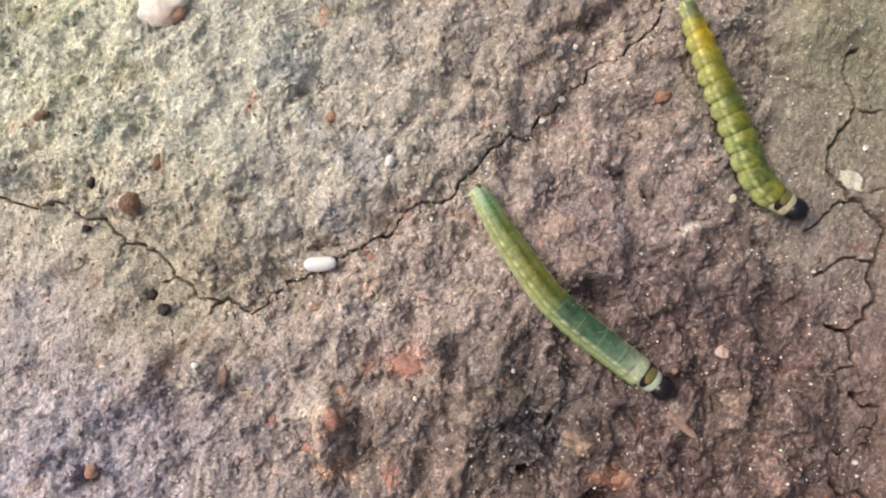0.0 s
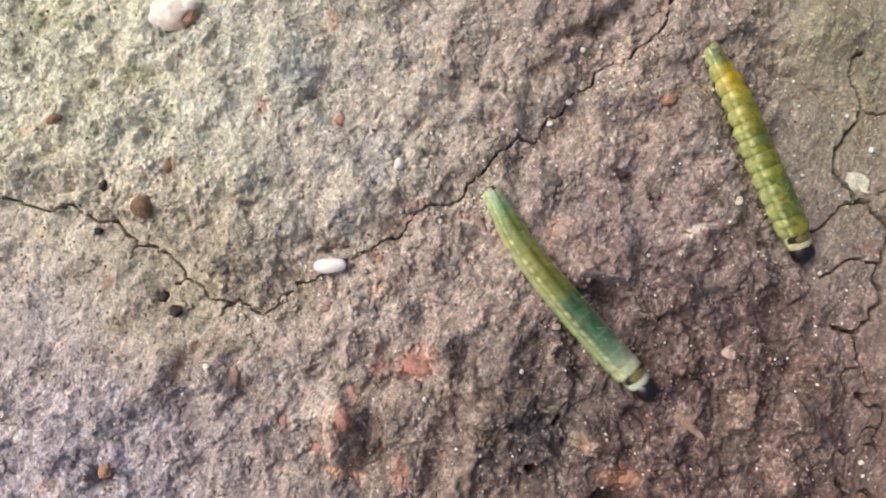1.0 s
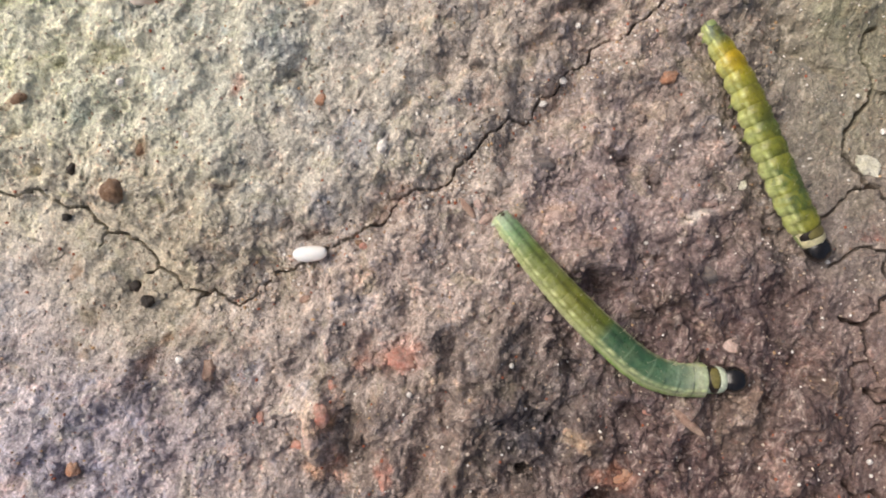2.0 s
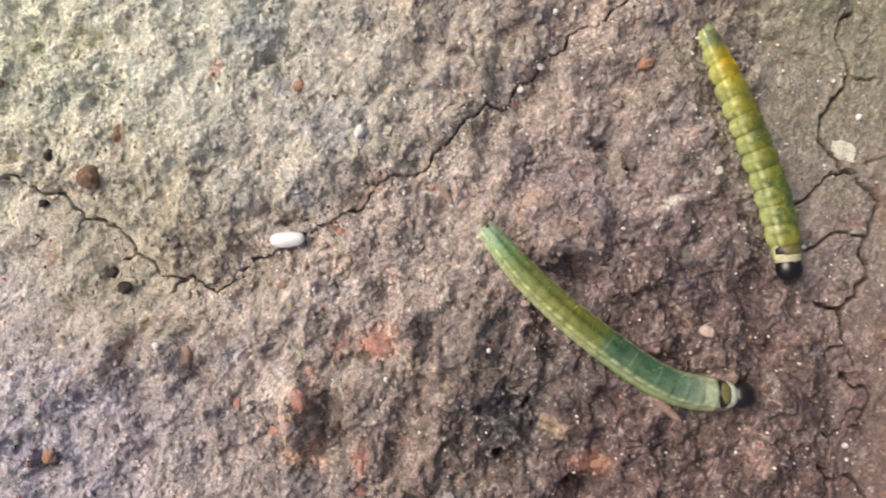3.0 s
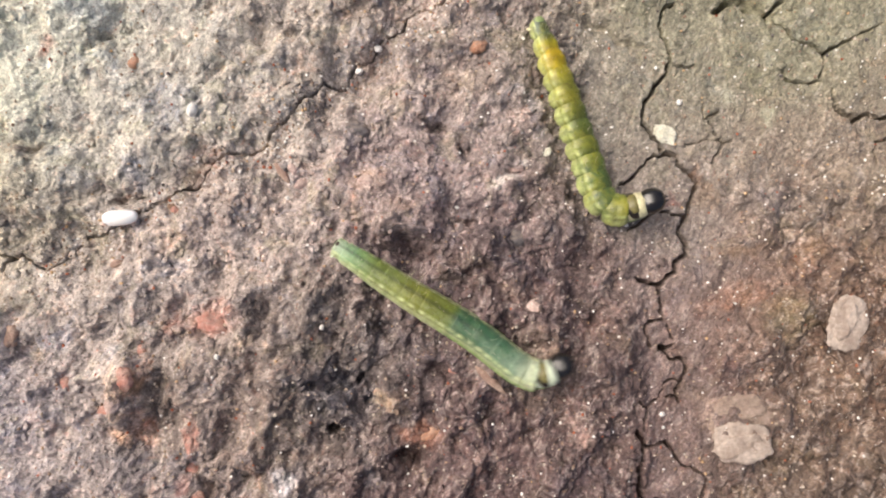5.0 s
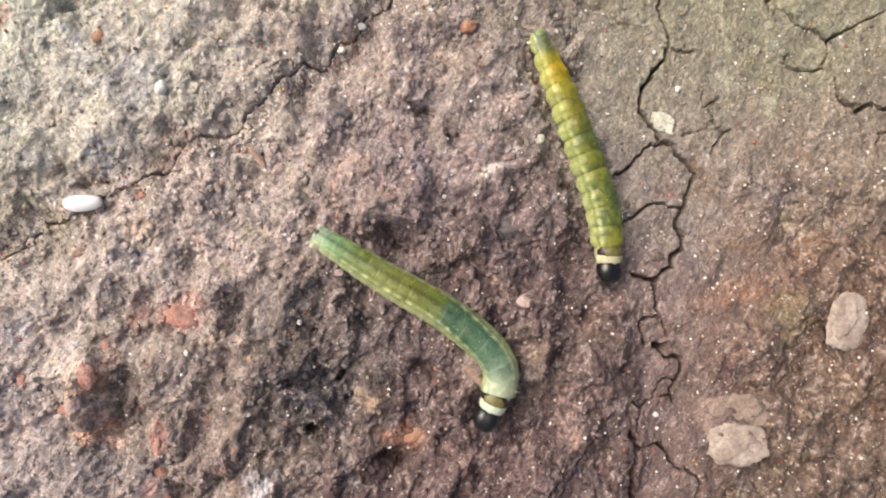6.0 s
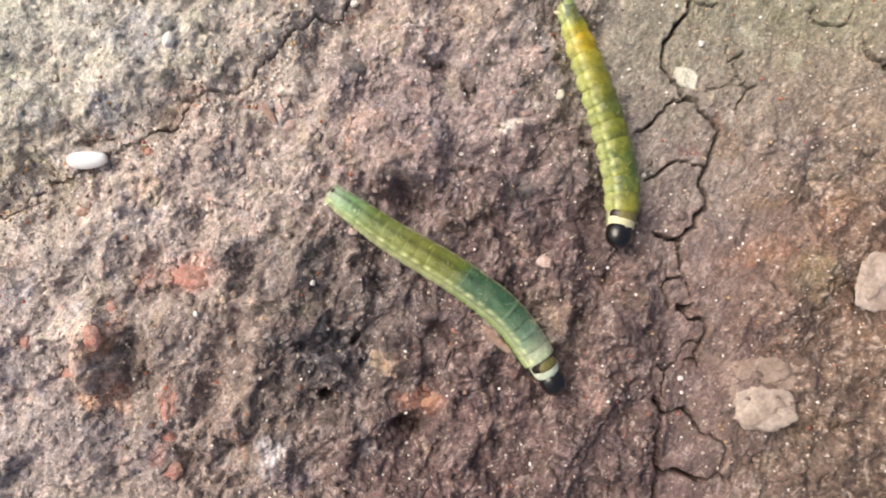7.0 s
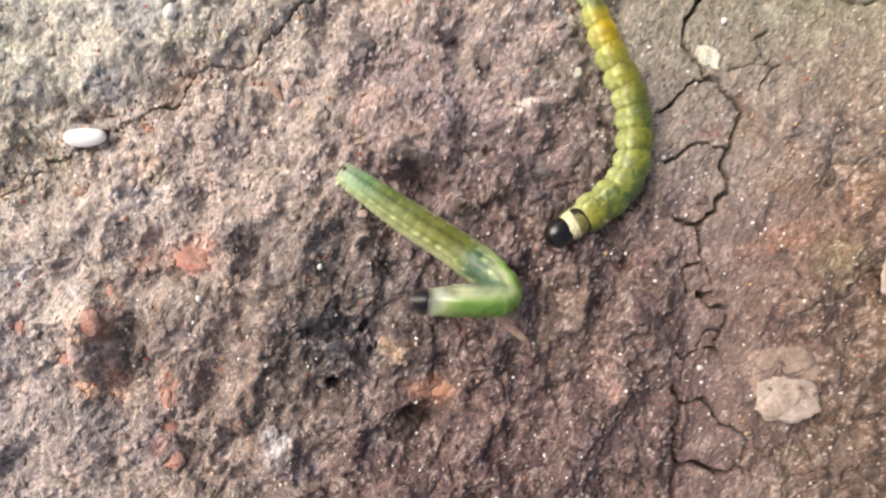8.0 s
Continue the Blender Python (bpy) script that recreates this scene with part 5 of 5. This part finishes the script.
def build_crumbs():
    """Crumbs of the crust, half sunk, thick on the rough ground and rare on the smooth plates."""
    rng = np.random.RandomState(31)
    x, y, r = rng.uniform(-36, 44, 9000), rng.uniform(-21, 24, 9000), 0.06 + 0.24 * rng.uniform(0, 1, 9000) ** 2.8
    z, kinds = relief(x, y)
    keep = (rng.uniform(0, 1, len(x)) > np.maximum(0.85 * np.clip(kinds[1], 0, 1), 0.65 * kinds[0])) & (crack_depth(x, y) < 0.08)
    z = z + grit(x, y, kinds)
    shape = bmesh.new()
    bmesh.ops.create_icosphere(shape, subdivisions=2, radius=1.0)
    ball, tris = np.array([v.co[:] for v in shape.verts]), np.array([[v.index for v in f.verts] for f in shape.faces])
    shape.free()
    verts, faces = [], []
    for n in np.nonzero(keep)[0]:
        push = 1 + 0.55 * ripple(ball[:, 0] * 1.2 + n * 3.7, ball[:, 1] * 1.2 + ball[:, 2] + n, 0.8, 2)
        turn = rng.uniform(0, 6.28)
        form = ball * push[:, None] * (rng.uniform(0.8, 1.6), rng.uniform(0.7, 1.1), rng.uniform(0.3, 0.5))
        form = np.c_[form[:, 0] * math.cos(turn) - form[:, 1] * math.sin(turn), form[:, 0] * math.sin(turn) + form[:, 1] * math.cos(turn), form[:, 2]]
        verts.append((form * r[n] + (x[n], y[n], z[n] + 0.08 * r[n])) * MM)
        faces.append(tris + len(faces) * len(ball))
    mesh = bpy.data.meshes.new("soil_crumbs")
    mesh.from_pydata(np.concatenate(verts).tolist(), [], np.concatenate(faces).tolist())
    mesh.polygons.foreach_set("use_smooth", np.ones(len(mesh.polygons), bool))
    paint(mesh, x[keep], y[keep], [k[keep] for k in kinds], len(ball))
    mesh.materials.append(SOIL)
    tagged(new("soil_crumbs", mesh), "small brown and grey crumbs of dry soil", "soil crumbs", kind="stuff")


build_crumbs()


# ---- what moves ----
def motions():
    green_caterpillar.bend(0, 0.7, 7.7, 2.9, 3.9, 5.9, -0.2, 9.5, -3.3, 13.8, -6.6, 0, 0)
    green_caterpillar.bend(0.2, 0.7, 7.7, 3.2, 2.3, 5.9, -1.3, 9.0, -3.6, 13.4, -6.1, 0, 0)
    green_caterpillar.bend(0.4, 0.8, 7.8, 3.4, 2.9, 6.3, -0.5, 9.4, -3.6, 13.5, -7.0, 0, 0)
    green_caterpillar.bend(0.5, 0.8, 7.8, 2.6, 4.2, 5.9, -0.2, 9.4, -4.0, 11.8, -8.6, 0, 0)
    green_caterpillar.bend(0.6, 0.8, 7.8, 3.0, 3.3, 5.7, -0.5, 9.0, -3.6, 13.1, -6.0, 0, 0.3)
    green_caterpillar.bend(0.7, 0.9, 7.7, 4.0, 2.5, 7.5, -2.0, 10.6, -4.1, 15.2, -4.0, 0, 0.3)
    green_caterpillar.bend(0.8, 1.0, 7.7, 4.2, 2.4, 6.7, -1.2, 9.4, -3.5, 13.0, -5.0, 0, 0.3)
    green_caterpillar.bend(0.9, 1.0, 7.7, 3.6, 2.6, 6.3, -1.2, 8.4, -4.2, 10.3, -6.4, 0, 0.5)
    green_caterpillar.bend(1, 1.1, 7.7, 3.1, 3.9, 6.0, 0.1, 8.8, -3.2, 12.0, -6.7, 0, 0.3)
    green_caterpillar.bend(1.1, 1.3, 7.6, 4.8, 2.3, 8.0, -2.0, 10.7, -4.1, 13.9, -5.1, 0, 0.3)
    green_caterpillar.bend(1.2, 1.5, 7.6, 3.6, 3.2, 6.7, -1.0, 10.6, -4.2, 16.5, -4.1, 0, 0.3)
    green_caterpillar.bend(2.3, 2.7, 4.0, 6.0, 0.4, 9.7, -3.3, 13.1, -5.7, 18.5, -6.1, 0, 0.2)
    green_caterpillar.bend(2.5, 2.9, 3.3, 5.9, -0.4, 9.9, -3.6, 13.9, -6.6, 18.5, -9.0, 0, 0)
    green_caterpillar.bend(2.7, 2.9, 3.2, 6.6, -0.6, 10.9, -4.3, 15.0, -7.1, 19.5, -9.3, 0, 0)
    green_caterpillar.bend(3, 2.9, 3.1, 6.1, -0.6, 10.4, -4.3, 14.9, -7.1, 20.2, -7.7, 0, 0)
    green_caterpillar.bend(3.2, 3.1, 2.8, 7.1, -1.4, 11.1, -5.0, 14.4, -7.4, 16.7, -9.2, 0, 0.8)
    green_caterpillar.bend(3.5, 3.3, 2.2, 6.5, -0.8, 10.4, -4.0, 14.6, -6.5, 20.9, -8.6, 0, 0)
    green_caterpillar.bend(3.7, 3.7, 1.5, 8.4, -2.7, 12.4, -6.1, 16.1, -8.4, 20.3, -10.8, 0, 0)
    green_caterpillar.bend(4, 4.2, 0.5, 7.5, -1.9, 11.1, -4.6, 15.4, -7.2, 20.4, -10.5, 0, 0)
    green_caterpillar.bend(4.2, 4.3, 0.5, 9.0, -3.6, 13.0, -6.4, 16.9, -8.1, 21.6, -9.7, 0, 0)
    green_caterpillar.bend(4.5, 4.4, 0.4, 8.1, -2.3, 12.3, -4.9, 16.7, -7.9, 21.2, -11.9, 0, 0)
    green_caterpillar.bend(4.7, 4.3, 0.4, 9.1, -3.7, 13.1, -6.4, 16.5, -8.1, 20.0, -10.1, 0, 0.6)
    green_caterpillar.bend(4.8, 4.3, 0.4, 9.3, -3.5, 13.0, -6.1, 15.8, -8.2, 16.5, -11.0, 0.4, 1.2)
    green_caterpillar.bend(5, 4.2, 0.4, 8.6, -2.5, 13.1, -5.3, 16.8, -7.9, 19.4, -6.9, 0.5, 1.8)
    green_caterpillar.bend(5.1, 4.2, 0.5, 8.7, -3.3, 13.1, -5.8, 17.3, -7.6, 23.2, -7.6, 0.3, 0.6)
    green_caterpillar.bend(5.2, 4.2, 0.5, 9.1, -3.0, 13.9, -5.9, 18.3, -8.8, 22.8, -12.4, 0, 0.3)
    green_caterpillar.bend(6.3, 4.2, 0.5, 8.3, -1.9, 12.5, -4.4, 14.7, -7.5, 11.7, -11.4, 0.3, 1, roll=35)
    green_caterpillar.bend(6.4, 4.3, 0.5, 8.8, -2.7, 13.8, -5.6, 14.3, -9.5, 12.0, -15.4, 0.2, 0.3)
    green_caterpillar.bend(6.5, 4.4, 0.4, 8.5, -2.4, 12.7, -5.0, 14.8, -8.8, 14.6, -15.7, 0.1, 0.3)
    green_caterpillar.bend(6.6, 4.4, 0.4, 9.2, -2.7, 13.5, -5.7, 15.7, -9.7, 16.8, -14.2, 0.1, 0.5)
    green_caterpillar.bend(6.7, 4.4, 0.4, 9.2, -3.0, 12.7, -5.5, 15.6, -8.2, 17.0, -9.8, 0.8, 2)
    green_caterpillar.bend(6.8, 4.3, 0.4, 9.3, -3.3, 13.8, -5.9, 17.3, -8.1, 21.4, -8.0, 0.3, 0.8)
    green_caterpillar.bend(6.9, 4.3, 0.4, 9.0, -3.3, 13.5, -6.0, 17.0, -8.8, 20.1, -11.4, 0, 0.3)
    green_caterpillar.bend(7, 4.3, 0.4, 8.0, -2.2, 12.1, -4.7, 15.2, -7.3, 18.1, -11.7, 0, 0.3)
    green_caterpillar.bend(7.1, 4.3, 0.4, 8.7, -3.4, 12.7, -5.9, 16.1, -8.8, 20.1, -12.3, 0, 0)
    green_caterpillar.bend(7.2, 4.3, 0.4, 8.5, -3.1, 12.9, -5.8, 17.4, -8.6, 22.5, -10.7, 0, 0)
    green_caterpillar.bend(7.3, 4.3, 0.5, 8.5, -2.9, 12.4, -5.3, 16.3, -7.7, 20.1, -10.0, 0, 0.3)
    green_caterpillar.bend(7.4, 4.3, 0.5, 8.1, -2.5, 11.5, -4.8, 14.4, -7.4, 13.9, -9.0, 1, 2.8, roll=30)
    green_caterpillar.bend(7.5, 4.3, 0.5, 7.9, -1.9, 11.6, -4.0, 14.1, -6.4, 12.2, -8.3, 1.5, 3, roll=55)
    green_caterpillar.bend(7.6, 4.3, 0.5, 8.3, -2.1, 11.7, -4.7, 14.2, -7.3, 14.2, -9.6, 0.8, 2.2, roll=25)
    green_caterpillar.bend(7.7, 4.3, 0.6, 8.5, -2.3, 12.3, -4.8, 15.7, -6.9, 18.8, -8.1, 0.3, 0.8)
    green_caterpillar.bend(7.8, 4.4, 0.6, 7.8, -1.7, 11.2, -3.9, 14.1, -6.1, 15.9, -5.3, 1, 2.6)
    green_caterpillar.bend(7.9, 4.4, 0.5, 8.1, -1.9, 11.5, -4.0, 14.3, -5.9, 13.1, -6.1, 2, 5, roll=60)
    green_caterpillar.bend(8, 4.5, 0.5, 8.1, -2.0, 11.6, -4.3, 13.5, -6.6, 8.1, -6.8, 1.6, 3.2, roll=116)
    yellow_caterpillar.bend(0, 15.5, 20.9, 16.9, 16.2, 18.5, 11.8, 20.2, 7.9, 23.2, 5.6, 0, 0.3)
    yellow_caterpillar.bend(0.5, 15.7, 20.3, 16.9, 15.8, 19.0, 11.3, 20.3, 7.2, 21.8, 2.7, 0, 0)
    yellow_caterpillar.bend(0.7, 16.1, 19.2, 18.5, 14.3, 20.0, 9.7, 21.2, 6.0, 22.7, 2.6, 0, 0)
    yellow_caterpillar.bend(1, 16.7, 17.7, 18.4, 13.6, 19.7, 10.0, 21.2, 6.3, 22.9, 2.6, 0, -0.3)
    yellow_caterpillar.bend(1.2, 16.3, 17.5, 18.2, 13.7, 19.8, 9.7, 21.2, 6.6, 23.1, 2.8, 0, -0.3)
    yellow_caterpillar.bend(2.3, 16.3, 17.6, 18.1, 13.9, 19.7, 9.8, 21.4, 5.3, 23.5, 1.7, 0, 0)
    yellow_caterpillar.bend(2.5, 16.3, 17.7, 18.2, 13.9, 19.8, 9.8, 21.3, 5.8, 22.4, -0.0, 0, 0)
    yellow_caterpillar.bend(2.7, 16.9, 17.1, 18.7, 12.3, 20.5, 7.5, 21.7, 3.9, 22.6, 0.5, 0, 0)
    yellow_caterpillar.bend(3, 17.7, 16.3, 19.1, 12.3, 20.6, 8.3, 21.9, 4.3, 22.7, -0.5, 0, 0)
    yellow_caterpillar.bend(3.2, 17.6, 16.2, 19.4, 11.7, 20.6, 7.9, 21.6, 4.5, 22.4, 0.8, 0, 0.3)
    yellow_caterpillar.bend(3.5, 17.6, 16.0, 19.1, 12.3, 20.5, 8.1, 21.9, 4.5, 25.3, 1.2, 0, 0)
    yellow_caterpillar.bend(3.7, 17.6, 16.0, 19.2, 11.8, 20.4, 7.6, 21.8, 3.8, 24.5, 1.2, 0, 0.3)
    yellow_caterpillar.bend(4, 17.7, 15.9, 19.2, 11.8, 20.8, 7.5, 22.5, 3.3, 26.6, 0.5, 0, 0)
    yellow_caterpillar.bend(4.2, 17.7, 16.0, 19.6, 11.1, 21.3, 7.0, 23.2, 3.2, 26.0, 1.2, 0, 0.4)
    yellow_caterpillar.bend(4.5, 17.7, 16.2, 19.3, 11.9, 20.9, 7.1, 22.6, 3.0, 26.5, -0.3, 0, 0.2)
    yellow_caterpillar.bend(4.7, 17.7, 16.1, 19.7, 11.2, 21.3, 7.0, 22.6, 3.8, 25.3, 1.6, 0.3, 1)
    yellow_caterpillar.bend(5, 17.8, 15.9, 19.4, 11.2, 20.9, 6.7, 22.4, 3.0, 25.8, 3.5, 0.5, 1.8)
    yellow_caterpillar.bend(5.2, 17.8, 15.5, 19.5, 10.8, 21.0, 6.7, 22.4, 3.2, 23.3, 0.1, 0, 0.5)
    yellow_caterpillar.bend(6.3, 18.4, 13.1, 20.1, 9.0, 21.6, 4.9, 22.6, 1.3, 22.7, -3.3, 0, 0)
    yellow_caterpillar.bend(6.5, 18.6, 12.7, 20.1, 8.7, 21.7, 4.5, 22.7, 0.6, 22.7, -3.8, 0, 0)
    yellow_caterpillar.bend(6.8, 18.7, 12.6, 20.2, 8.3, 21.7, 4.3, 22.7, 1.2, 22.8, -3.0, 0, 0.3)
    yellow_caterpillar.bend(7, 18.8, 12.5, 20.2, 8.6, 21.4, 4.7, 22.2, 0.8, 21.6, -2.8, 0, 0.8)
    yellow_caterpillar.bend(7.2, 18.7, 12.4, 20.1, 9.0, 21.7, 4.9, 22.5, 0.7, 22.2, -3.0, 0, 0.8)
    yellow_caterpillar.bend(7.4, 18.7, 12.4, 19.9, 8.9, 21.4, 5.2, 22.3, 0.9, 24.0, -3.3, 0.1, 0.8)
    yellow_caterpillar.bend(7.5, 18.7, 12.4, 19.8, 8.9, 21.1, 5.6, 21.9, 1.7, 22.9, -2.0, 0.3, 1.3)
    yellow_caterpillar.bend(7.6, 18.6, 12.4, 20.1, 8.9, 21.6, 5.2, 21.6, 1.2, 19.7, -1.9, 0.4, 1.3)
    yellow_caterpillar.bend(7.7, 18.5, 12.5, 20.0, 8.5, 21.4, 4.5, 21.2, 0.2, 17.8, -3.1, 0.2, 0.6)
    yellow_caterpillar.bend(7.8, 18.3, 12.5, 20.1, 8.6, 21.5, 4.5, 21.2, 0.1, 16.9, -3.6, 0, 0.2)
    yellow_caterpillar.bend(8, 18.8, 12.2, 20.2, 8.4, 21.7, 4.5, 21.1, 0.1, 16.2, -3.5, 0, 0.2)
    green_caterpillar.key()
    yellow_caterpillar.key()


motions()
